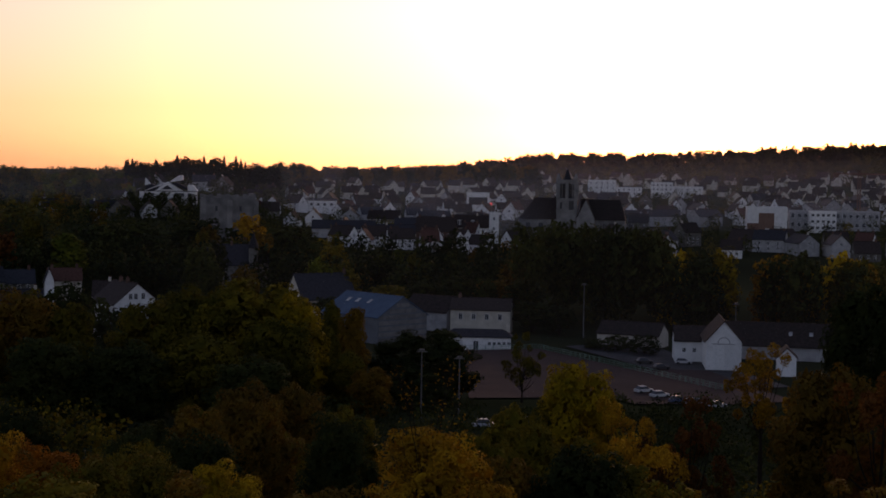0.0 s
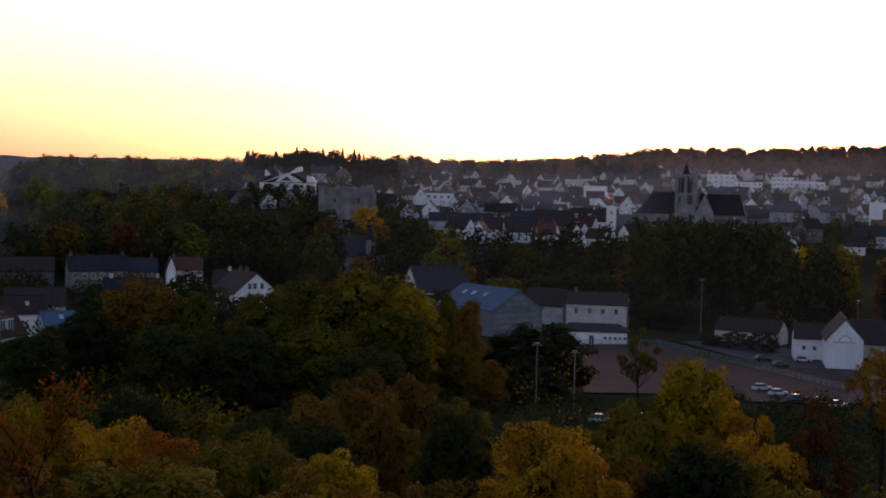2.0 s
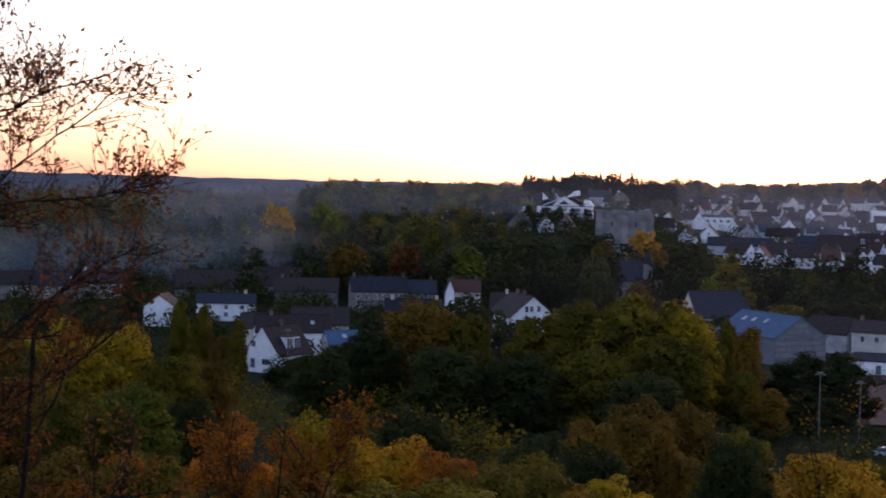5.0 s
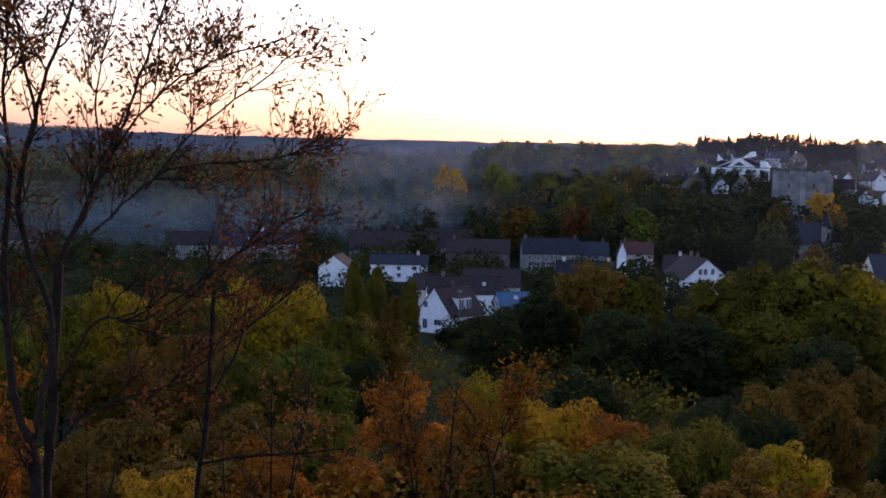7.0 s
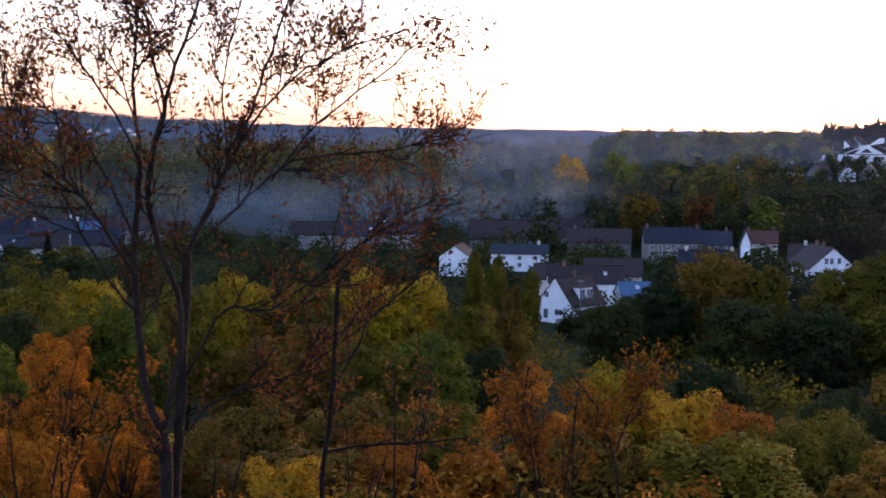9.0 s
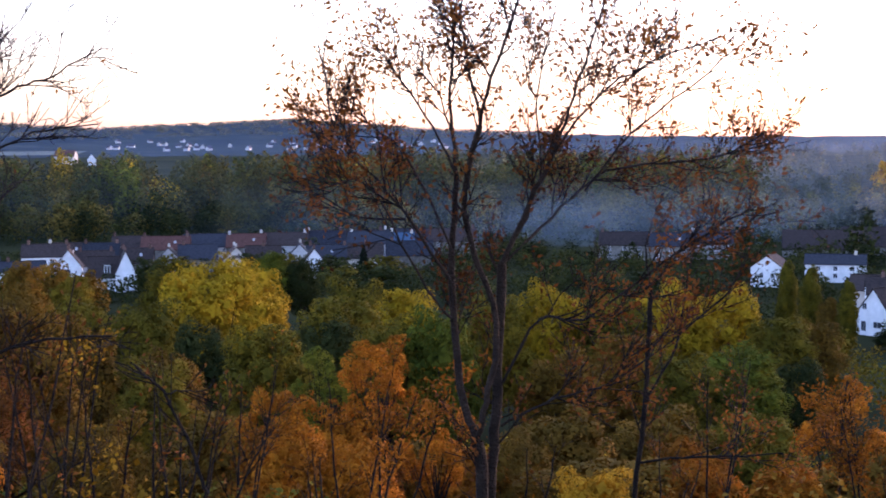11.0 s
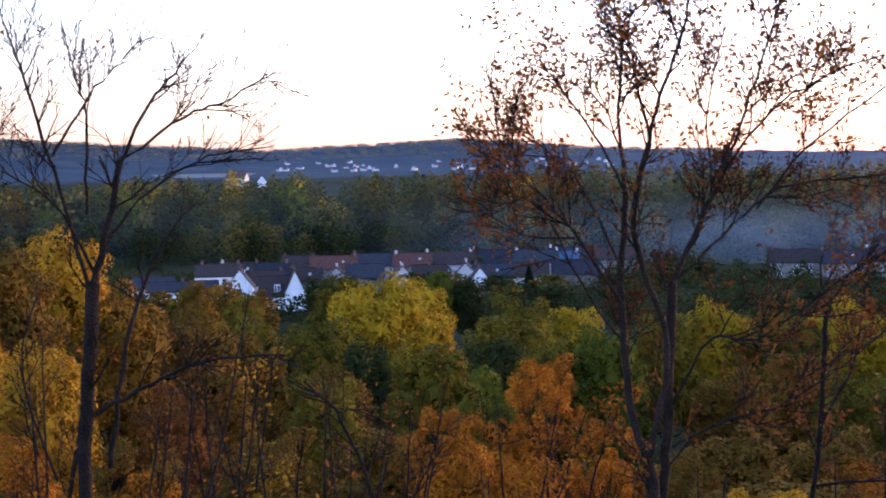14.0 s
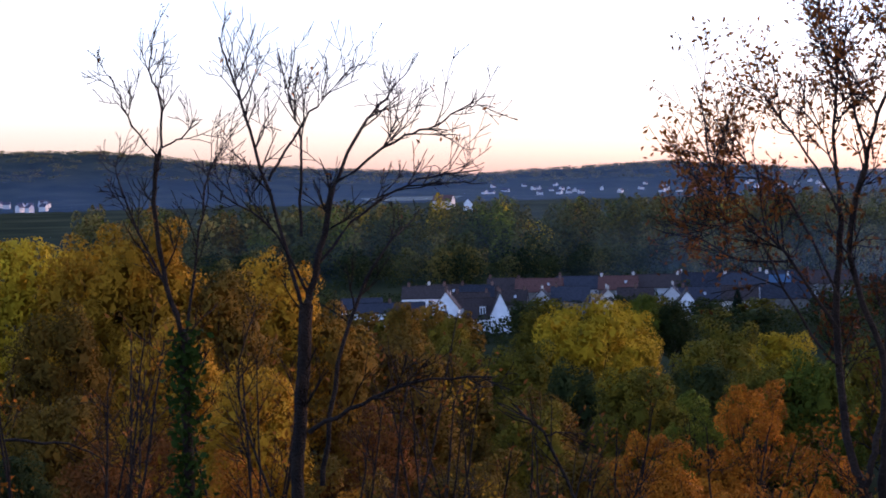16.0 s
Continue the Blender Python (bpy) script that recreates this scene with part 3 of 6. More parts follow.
gable_house("house", -120.0, 412.9, 15, 17, 9, 6, 4.6, STONE, SLATE, "grey stone house with a slate roof and chimneys", windows=grid_windows("-y", 5, 15, (1.5, 4.0), 1.0, 1.5), chimneys=(0.1, 0.9))

# ---- the works yard and the sports ground ----
hall = gable_house("industrial_hall", -18.6, 404.6, -48, 24, 17, 7.0, 5.0, GREYPANEL, BLUE, "grey sheet-clad hall with a blue sheet roof and skylights", chimneys=(), category="hall", lights=((-7, 0.62, 1.2), (-3, 0.62, 1.2), (2, 0.62, 1.2)))
for i in range(7):
    z0 = 0.4 + i * 1.5
    half = 8.3 if z0 < 6.6 else max(1.0, 8.3 * (12.0 - z0 - 1.3) / 5.0)
    part("cladding_band", box_bm(12.02, -half, z0, 12.12, half, z0 + 1.05), SLATS, hall, "weathered horizontal boarding")
gable_house("house", -38.5, 468.4, 32, 19, 12, 5.0, 7.4, CREAM, SLATE, "long hall with a steep slate roof and a pale gable", chimneys=(0.95,))
gable_house("house", 11.3, 424.9, -8, 17, 9, 6.6, 2.8, CREAM, TILE, "two-storey cream house with a low dark roof", windows=grid_windows("-y", 4, 15, (3.8,), 1.0, 1.6), chimneys=(0.1,))
gable_house("house", -2.5, 430.0, -30, 14, 10, 5.5, 4, GREYW, TILE, "grey shed with a brown roof beside the hall", chimneys=())
gable_house("clubhouse", 9.3, 384.9, -2, 17, 7, 3.4, 1.5, WHITE, SLATE, "low white clubhouse with a dark hipped roof and small windows", windows=[("-y", -6.2, 0.0, 1.3, 2.3), ("-y", -0.5, 0.1, 1.2, 2.2)] + [("-y", 3.0 + i * 1.25, 1.4, 0.7, 0.7) for i in range(5)], chimneys=(), hip=0.6, category="clubhouse")
gable_house("house", 51.0, 396.8, -25, 17, 9, 3.4, 2.8, CREAM, TILE, "low bungalow with a brown roof and a pale gable", chimneys=(), hip=0)
chapel = gable_house("house", 66.9, 355.8, -96, 18, 8.2, 7.0, 4.6, WHITE, TILE, "tall white gabled hall with an arched panel", chimneys=(), category="hall")
gable_house("house", 63.3, 366.6, -5, 12, 9, 5.4, 3, WHITE, TILE, "white wing with small windows and a dark roof", windows=grid_windows("-y", 4, 10, (2.6,), 0.8, 1.0), chimneys=())
gable_house("house", 84.1, 375.8, -12, 28, 12, 3.6, 5, GREYW, TILE, "long dark-roofed building with roof windows", chimneys=(), lights=((9, 0.5, 0.9), (4, 0.5, 0.9)))
gable_house("house", 79.7, 342.9, -100, 7, 4.2, 4.4, 2.0, WHITE, TILE, "small white gabled porch building", chimneys=())
bm = bmesh.new()
for i in range(9):
    a0, a1 = math.pi * i / 9, math.pi * (i + 1) / 9
    solid(bm, [(9.03, 1.5 * math.cos(a0), 6.6 + 1.5 * math.sin(a0)), (9.03, 1.5 * math.cos(a1), 6.6 + 1.5 * math.sin(a1)), (9.03, 1.25 * math.cos(a1), 6.6 + 1.25 * math.sin(a1)), (9.03, 1.25 * math.cos(a0), 6.6 + 1.25 * math.sin(a0))],
          [(9.1, 1.5 * math.cos(a0), 6.6 + 1.5 * math.sin(a0)), (9.1, 1.5 * math.cos(a1), 6.6 + 1.5 * math.sin(a1)), (9.1, 1.25 * math.cos(a1), 6.6 + 1.25 * math.sin(a1)), (9.1, 1.25 * math.cos(a0), 6.6 + 1.25 * math.sin(a0))])
part("arch_moulding", bm, GREYW, chapel, "grey arch over the doors")
part("lintel", box_bm(9.03, -2.6, 6.3, 9.12, 2.6, 6.55), GREYW, chapel)
for s in (-1.3, 1.3):
    part("door_leaf", box_bm(9.02, s - 1.2, 0.1, 9.07, s + 1.2, 6.2), TRIM, chapel, "tall pale door leaf")


# ---- large buildings of the town ----
def church(x, y, yaw):
    z = ground(x, y) - 4.5
    ob = thing("church", pose(x, y, z, 0, 0, yaw), "old stone church with a dark steep roof and a twin-lantern tower", "church")
    def roofed(x0, x1, w, wall, ridge, hip0=0.0, hip1=0.0):
        bm = bmesh.new()
        box(bm, x0, -w, -2, x1, w, wall)
        part("wall", bm, KEEPSTONE, ob)
        bm = bmesh.new()
        solid(bm, [(x0 - 0.4, -w - 0.6, wall), (x1 + 0.4, -w - 0.6, wall), (x1 + 0.4, w + 0.6, wall), (x0 - 0.4, w + 0.6, wall)],
              [(x0 - 0.4 + hip0, -0.1, ridge), (x1 + 0.4 - hip1, -0.1, ridge), (x1 + 0.4 - hip1, 0.1, ridge), (x0 - 0.4 + hip0, 0.1, ridge)])
        part("roof", bm, TILE, ob)
    roofed(-28.5, -8, 9, 14, 26.0, 8.5)
    roofed(6, 31, 9, 14, 25.5, 0.0, 3.5)
    # transept with its gable
    bm = bmesh.new()
    solid(bm, [(4, -13, -2), (14, -13, -2), (14, -13, 15), (9, -13, 25), (4, -13, 15)], [(4, 12, -2), (14, 12, -2), (14, 12, 15), (9, 12, 25), (4, 12, 15)])
    part("transept", bm, KEEPSTONE, ob)
    part("transept_roof", _roof_pair(3.6, 14.4, -12.6, 12, 15, 25.5), TILE, ob)
    for s in range(9):
        bx = -27 + s * 7.2
        if -9 < bx < 5:
            continue
        bm = bmesh.new()
        box(bm, bx - 0.7, -11, -2, bx + 0.7, -8.9, 12)
        part("buttress", bm, KEEPSTONE, ob)
        wb = part("window", box_bm(bx + 2.2, -9.15, 5, bx + 4.8, -9.05, 12), GLASS, ob)
        bm = bmesh.new()
        for q in (2.2, 3.4, 4.6):
            box(bm, bx + q, -9.3, 5, bx + q + 0.2, -9.16, 12)
        part("mullion", bm, KEEPSTONE, wb)
    # tower: shaft, two tall belfry lights, corner piers and a small spire
    bm = bmesh.new()
    box(bm, -7.5, -11, -2, 4, 0.5, 26)
    for px_ in (-7.5, 2.4):
        for py_ in (-11.0, -1.1):
            box(bm, px_ - 0.3, py_ - 0.3, 26, px_ + 1.9, py_ + 1.9, 37)
    box(bm, -2.6, -11, 26, -0.9, -9.6, 36)
    box(bm, -2.6, -0.9, 26, -0.9, 0.5, 36)
    box(bm, -7.5, -11, 35.4, 4, 0.5, 36.4)
    for u in (-6.2, -0.4):
        box(bm, u + 1.5, -11.1, 26, u + 1.9, -10.2, 35.4)
        box(bm, u + 0.2, -11.1, 34.2, u + 3.2, -10.2, 35.4)
    for zz in (12, 18.5, 25.2):
        box(bm, -7.8, -11.3, zz, 4.3, 0.8, zz + 0.6)
    tower = part("tower", bm, KEEPSTONE, ob)
    for k in range(9):
        part("louvre", box_bm(-6.6, -9.9, 26.7 + k * 0.95, 3.1, -0.6, 27.4 + k * 0.95), SLATE, tower, "dark belfry louvres")
    part("opening", box_bm(-0.6, -11.06, 19.6, 2.2, -11.02, 24.6), GLASS, tower, "dark tower window")
    part("opening", box_bm(-5.6, -11.06, 20.0, -4.4, -11.02, 23.6), GLASS, tower, "dark tower window")
    for px_ in (-6.9, 2.9):
        for py_ in (-10.4, -0.4):
            bm = bmesh.new()
            solid(bm, [(px_ - 1, py_ - 1, 37), (px_ + 1, py_ - 1, 37), (px_ + 1, py_ + 1, 37), (px_ - 1, py_ + 1, 37)], [(px_ - .1, py_ - .1, 40), (px_ + .1, py_ - .1, 40), (px_ + .1, py_ + .1, 40), (px_ - .1, py_ + .1, 40)])
            part("pinnacle", bm, KEEPSTONE, ob)
    bm = bmesh.new()
    solid(bm, [(-4, -7.5, 36.4), (0.4, -7.5, 36.4), (0.4, -3, 36.4), (-4, -3, 36.4)], [(-1.9, -5.3, 43), (-1.7, -5.3, 43), (-1.7, -5.1, 43), (-1.9, -5.1, 43)])
    part("spire", bm, SLATE, ob)
    part("roof", box_bm(-7.2, -10.7, 25.9, 3.7, 0.2, 26.6), SLATE, ob)
    return ob


def _roof_pair(x0, x1, y0, y1, wall, ridge):
    bm = bmesh.new()
    xm = (x0 + x1) / 2
    for a, b in (((x0, wall), (xm, ridge)), ((xm, ridge), (x1, wall))):
        solid(bm, [(a[0], y0, a[1]), (b[0], y0, b[1]), (b[0], y0, b[1] + 0.4), (a[0], y0, a[1] + 0.4)], [(a[0], y1, a[1]), (b[0], y1, b[1]), (b[0], y1, b[1] + 0.4), (a[0], y1, a[1] + 0.4)])
    return bm


def keep_tower(x, y, yaw, top):
    z = ground(x, y)
    h = top - z
    ob = thing("castle_keep", pose(x, y, z, 0, 0, yaw), "ruined square stone castle keep with an uneven top", "keep")
    bm = bmesh.new()
    box(bm, -12, -9, -2, 12, 9, h - 1.2)
    for i in range(12):
        hh = h - 1.2 + (1.2, 0.7, 1.0, 0.3, 1.3, 0.9)[i % 6]
        box(bm, -12 + i * 2, -9, h - 1.2, -10 + i * 2, -7.6, hh)
        box(bm, -12 + i * 2, 7.6, h - 1.2, -10 + i * 2, 9, hh + 0.4)
    box(bm, 10.5, -7.6, h - 1.2, 12, 7.6, h + 1.0)
    part("wall", bm, KEEPSTONE, ob)
    for sx in (-12, 0, 12):
        part("buttress", box_bm(sx - 1.2, -9.9, -2, sx + 1.2, -9, h - 2), KEEPSTONE, ob)
    for u, zz in ((-6, h - 7), (5, h - 7), (-6, h - 13), (5, h - 13)):
        part("opening", box_bm(u - 0.5, -9.08, zz, u + 0.5, -9.02, zz + 2.2), GLASS, ob, "dark narrow opening")
    part("roof", box_bm(12.05, -5, h - 4, 15, 5, h - 2), REDTILE, ob)


def block(name, x, y, yaw, length, width, height, rows, cols, wall_m, label, z=None, category="building", w=1.6, h=1.4):
    """A flat-roofed block with rows of windows, a parapet and a plant room."""
    z = ground(x, y) if z is None else z
    ob = thing(name, pose(x, y, z, 0, 0, yaw), label, category)
    bm = bmesh.new()
    box(bm, -length / 2, -width / 2, -4, length / 2, width / 2, height)
    part("wall", bm, wall_m, ob)
    bm = bmesh.new()
    for a in ((-length / 2 - .1, -width / 2 - .1, length / 2 + .1, -width / 2 + .3), (-length / 2 - .1, width / 2 - .3, length / 2 + .1, width / 2 + .1), (-length / 2 - .1, -width / 2 + .3, -length / 2 + .3, width / 2 - .3), (length / 2 - .3, -width / 2 + .3, length / 2 + .1, width / 2 - .3)):
        box(bm, a[0], a[1], height - 0.1, a[2], a[3], height + 0.6)
    part("parapet", bm, wall_m, ob)
    for r in range(rows):
        for c in range(cols):
            window(ob, "-y", -length / 2 + length * (c + 0.5) / cols, height * (r + 0.35) / rows, w, h, length / 2, width / 2)
    return ob


church(71.9, 847.0, -8)
keep_tower(-100.8, 692.7, 14, 34.9)
# modern white building with a brown panel, and its long neighbour
cube = block("modern_building", 190.1, 879.7, -6, 23, 12, 12.5, 1, 1, WHITE, "modern white cube building with a brown recessed front", z=16.5, w=0.6, h=0.6)
part("brown_panel", box_bm(-5, -6.3, 0.5, 4, -6.05, 9.5), BROWNP, cube, "brown facade panel")
part("brown_panel", box_bm(-11.6, -6.25, -3, -1, -6.03, 3.5), BROWNP, cube, "brown facade panel")
block("long_building", 231.3, 885.3, -8, 52, 12, 10.5, 2, 14, GREYW, "long grey building with two rows of windows", z=16.5, w=1.8, h=2.2)
block("long_building", 221.4, 872.4, -6, 15, 8, 11.0, 3, 5, WHITE, "white block with rows of dark windows", z=16.0, w=1.6, h=1.4)
for a in ((136.2, 1292.9, 24, 12.0), (158.2, 1280.3, 22, 6.2), (184.3, 1266.7, 18, 11.0), (206.7, 1268.3, 25, 7.6)):
    block("apartment_block", a[0], a[1], -6, a[2], 12, a[3], 3 if a[3] > 9 else 2, 5, WHITE, "white flat-roofed apartment block with rows of windows", z=48 - 1290 * 0.0145, category="apartments", w=1.2, h=1.2)
cube2 = block("modern_building", 22.4, 999.8, 0, 15, 10, 9.5, 1, 2, WHITE, "white cube building with a large dark opening", z=23.5, w=2, h=1)
part("opening", box_bm(-6.2, -5.2, 2.0, 6.2, -5.03, 7.0), GLASS, cube2, "wide dark window opening")
red = thing("traffic_light", pose(30.74, 984.55, 26.51), "small lit red signal light", "light")
bm = bmesh.new()
bmesh.ops.create_icosphere(bm, subdivisions=2, radius=0.7)
part("lamp", bm, RED_LIGHT, red)
part("pole", box_bm(-0.1, -0.1, -8, 0.1, 0.1, -0.6), METAL, red)


def modern_villa(x, y, yaw, z):
    """Long white base, white fin gables and dark roofs between them."""
    ob = thing("villa", pose(x, y, z, 0, 0, yaw), "white modern villa with sharp fin gables and dark roofs", "villa")
    part("base", box_bm(-17, -5, -3, 16, 5, 4.6), WHITE, ob)
    part("roof", box_bm(-17.3, -5.3, 4.6, 16.3, 5.3, 5.0), SLATE, ob)
    def fin(pts, y0, y1, material, name):
        bm = bmesh.new()
        solid(bm, [(px_, y0, pz) for px_, pz in pts], [(px_, y1, pz) for px_, pz in pts])
        part(name, bm, material, ob)
    fin([(-14, 5), (-2, 5), (-10, 8.8), (-13, 8.8)], -4, 4, SLATE, "wing_roof")
    fin([(-14, 8.0), (-10.5, 9.2), (-13.6, 12.6)], -4.4, -4.0, WHITE, "fin_gable")
    fin([(-14.4, 5), (-13.4, 5), (-1.2, 9.6), (-2.0, 10.0)], -4.5, -4.02, WHITE, "fin_edge")
    fin([(-8, 5), (8, 5), (-1, 10.4)], -5.2, 3, WHITE, "centre_gable")
    fin([(-4.4, 5.8), (2.4, 5.8), (-0.8, 8.4)], -5.4, -5.22, GLASS, "gable_window")
    fin([(1.2, 9.0), (10, 6.0), (13, 6.0), (4, 10.2)], -4.0, 3.5, SLATE, "wing_roof")
    fin([(0, 10.0), (8, 11.4), (8, 14.2), (5.6, 14.2)], -2.0, 2.0, WHITE, "fin_gable")
    fin([(11, 5), (17, 5), (14, 8.5), (11, 8.5)], -4, 4, WHITE, "side_gable")
    for u in (-13, -9.5, 4.5, 8, 12):
        window(ob, "-y", u, 1.6, 2.0, 2.0, 17, 5)
    return ob


modern_villa(-163.4, 885.0, 5, 28.5)

# ---- rows of terraced houses at the edge of the wood ----
rr = random.Random(4)
def terrace(rows, yaw, group):
    for k, (x, y, ln, mat_r) in enumerate(rows):
        gable_house("terraced_house", x, y, yaw + rr.uniform(-3, 3), ln, 9.5, 5.6, 4.2, (STONE, GREYW, STONE)[k % 3], mat_r, "terraced house with a " + ("reddish" if mat_r is REDTILE else "dark") + " tiled roof and end chimneys", windows=grid_windows("-y", 3, ln - 2, (1.2, 3.6), 1.0, 1.4), chimneys=(0.03, 0.97) if k % 2 else (0.03,), group=group, lights=((ln * 0.2, 0.5, 0.9),) if k % 3 == 0 else ())


terrace([(-411.8, 317.6, 14, TILE), (-401.2, 323.0, 12, SLATE), (-418.0, 349.8, 13, TILE), (-406.2, 355.9, 17, REDTILE), (-401.8, 372.7, 18, SLATE)], 47, "terraced houses by the wood")
terrace([(-390.4, 380.3, 14, REDTILE), (-384.5, 393.3, 18, TILE), (-374.8, 405.3, 15, SLATE), (-367.6, 417.1, 17, TILE), (-357.1, 431.4, 18, SLATE), (-343.8, 442.1, 18, TILE)], 42, "terraced houses by the wood")
terrace([(-375.6, 408.6, 18, TILE), (-360.6, 415.3, 17, SLATE), (-280.1, 461.7, 18, TILE), (-263.5, 465.6, 16, SLATE), (-255.7, 481.3, 15, SLATE)], 32, "terraced houses by the wood")
for k, (x, y, yaw, ln, roof) in enumerate(((-391.5, 330.1, 45, 11, TILE), (-381.5, 335.5, -44, 10, TILE), (-376.6, 344.0, 46, 13, SLATE), (-369.5, 354.5, -40, 9, REDTILE), (-358.5, 357.1, 44, 12, TILE),
                                              (-351.1, 367.2, -48, 10, SLATE), (-347.0, 376.5, 42, 14, SLATE), (-335.9, 383.8, 40, 12, TILE), (-325.8, 395.0, 41, 16, SLATE), (-394.6, 315.2, 50, 12, TILE))):
    gable_house("house", x, y, yaw, ln, 8.5, 3.6 + 0.5 * (k % 3), 4.4, (STONE, GREYW, STONE, CREAM)[k % 4], roof, "small house with a steep dark roof before the terrace", chimneys=((0.05, 0.95), (0.5,), (0.1,))[k % 3], lights=((1.5, 0.5, 0.8),) if k % 3 == 0 else (), group="houses before the terrace")
gable_house("house", -350.2, 290.6, -38, 9, 6.4, 5.0, 7.0, WHITE, TILE, "white house with a tall pointed gable", chimneys=(0.95,), windows=[("+x", 0, 3.0, 1.0, 1.4)])
gable_house("house", -356.1, 288.0, 50, 10, 9, 4.4, 5.6, WHITE, TILE, "white house with a steep dark roof and a dormer", dormers=((0.5, -1),), chimneys=())
gable_house("house", -382.9, 272.6, 52, 22, 9, 5.6, 2.6, WHITE, SLATE, "long white two-storey house with a dark roof", windows=grid_windows("-y", 5, 20, (1.2, 3.6), 1.1, 1.4), chimneys=(0.5,))
gable_house("house", -394.6, 269.9, 55, 13, 9, 6.2, 3.0, WHITE, SLATE, "white house with a dark roof beside the terrace", windows=grid_windows("-y", 3, 11, (1.2, 3.8), 1.1, 1.4), chimneys=())
gable_house("house", -370.7, 285.8, -40, 11, 8, 6.6, 5.2, WHITE, TILE, "white house with a steep gable and brick chimneys", windows=[("+x", 0, 4.5, 1.2, 1.5)], chimneys=(0.1, 0.9))
gable_house("house", -400.0, 300.1, 48, 16, 9, 7.4, 3.6, WHITE, TILE, "tall white house with a dark roof and chimneys", windows=grid_windows("-y", 4, 14, (2, 5), 1.1, 1.4), chimneys=(0.1, 0.9))
gable_house("house", -338.6, 326.0, -46, 10, 8, 4.2, 4.2, CREAM, TILE, "house with a pale gable among the trees", chimneys=())
gable_house("house", -328.6, 349.9, -44, 10, 8, 4.6, 5.0, WHITE, TILE, "white gabled house among the trees", chimneys=(0.9,))
gable_house("house", -345.1, 415.4, 42, 7, 8, 6.2, 3.6, GREYW, BLUE, "house with a pale blue roof light", chimneys=(0.95,))
gable_house("house", -1504.8, 1160.1, 30, 26, 14, 11, 7, CREAM, REDTILE, "far pale house with a red roof above the wood", chimneys=())
gable_house("house", -1446.6, 1153.2, -40, 12, 10, 8, 6, WHITE, SLATE, "far white gabled house above the wood", chimneys=())

# ---- large houses at the near edge of the town ----
gable_house("house", 15.2, 789.9, -2, 24, 11, 8.0, 6.0, WHITE, TILE, "large white town house with a long dark roof", windows=grid_windows("-y", 6, 22, (1.6, 4.8), 1.2, 1.7), chimneys=(0.02, 0.6), dormers=((-7, -1), (0, -1)))
block("tower_house", 26.3, 784.6, -2, 5, 5, 15.5, 3, 1, WHITE, "slim white tower beside a town house", category="house", w=1.0, h=1.4)
gable_house("house", -4.1, 770.0, -4, 20, 12, 7.0, 7.0, BRICK, TILE, "dark brick town house with a steep brown roof", windows=grid_windows("-y", 5, 18, (1.4, 4.2), 1.1, 1.6), chimneys=(0.05, 0.95))
gable_house("house", 5.8, 715.0, -70, 11, 9, 5.4, 5.2, WHITE, TILE, "white gabled house among trees below the town", windows=[("+x", 0, 5.0, 1.3, 1.6)], chimneys=(0.7,))
gable_house("house", -21.0, 769.7, 6, 30, 10, 5.5, 4.2, CREAM, SLATE, "long cream house with a dark slate roof", windows=grid_windows("-y", 7, 28, (2.2,), 1.2, 1.7), chimneys=(0.2, 0.8))
gable_house("house", -53.8, 798.2, 4, 34, 11, 5.5, 4.0, GREYW, SLATE, "long low building with a dark roof in the town", chimneys=(0.5,))
gable_house("house", -84.8, 976.3, 3, 28, 11, 7.5, 1.0, WHITE, SLATE, "long white building with a shallow roof in the town", windows=grid_windows("-y", 6, 26, (4.2,), 1.8, 1.6), chimneys=())

# ---- the town on the far slope ----
TOWN = [(13, 9, 5.4, 4.6, WHITE, TILE), (10, 8, 4.2, 4.2, WHITE, TILE), (16, 9, 6.2, 4.4, GREYW, SLATE), (11, 9, 7.4, 4.6, STONE, TILE), (14, 10, 5, 5.4, STONE, TILE), (9, 8, 5.5, 4.8, WHITE, REDTILE), (20, 10, 6, 4, GREYW, SLATE), (12, 9, 4, 5, STONE, TILE)]
town_proto = []
for k, (ln, wd, wl, rs, wm, rm) in enumerate(TOWN):
    wins = grid_windows("-y", 3, ln - 2, (1.2, 3.6) if wl > 5 else (1.4,), 1.0, 1.3) + [("+x", 0, wl - 0.6, 1.0, 1.3), ("-x", 0, wl - 0.6, 1.0, 1.3)]
    words = {id(WHITE): "white", id(CREAM): "cream", id(STONE): "grey stone", id(GREYW): "grey"}[id(wm)]
    town_proto.append(dict(length=ln, width=wd, wall=wl, rise=rs, wall_m=wm, roof_m=rm, windows=wins, chimneys=((0.1,), (0.9,), (0.05, 0.95))[k % 3], label=words + " town house with a pitched " + ("slate" if rm is SLATE else "tiled") + " roof"))
first = {}
spots = []
far_spots = []


def town_house(x, y, yaw, kind):
    if kind not in first:
        first[kind] = gable_house("house", x, y, yaw, **town_proto[kind])
    else:
        copy_thing(first[kind], pose(x, y, ground(x, y), 0, 0, yaw))


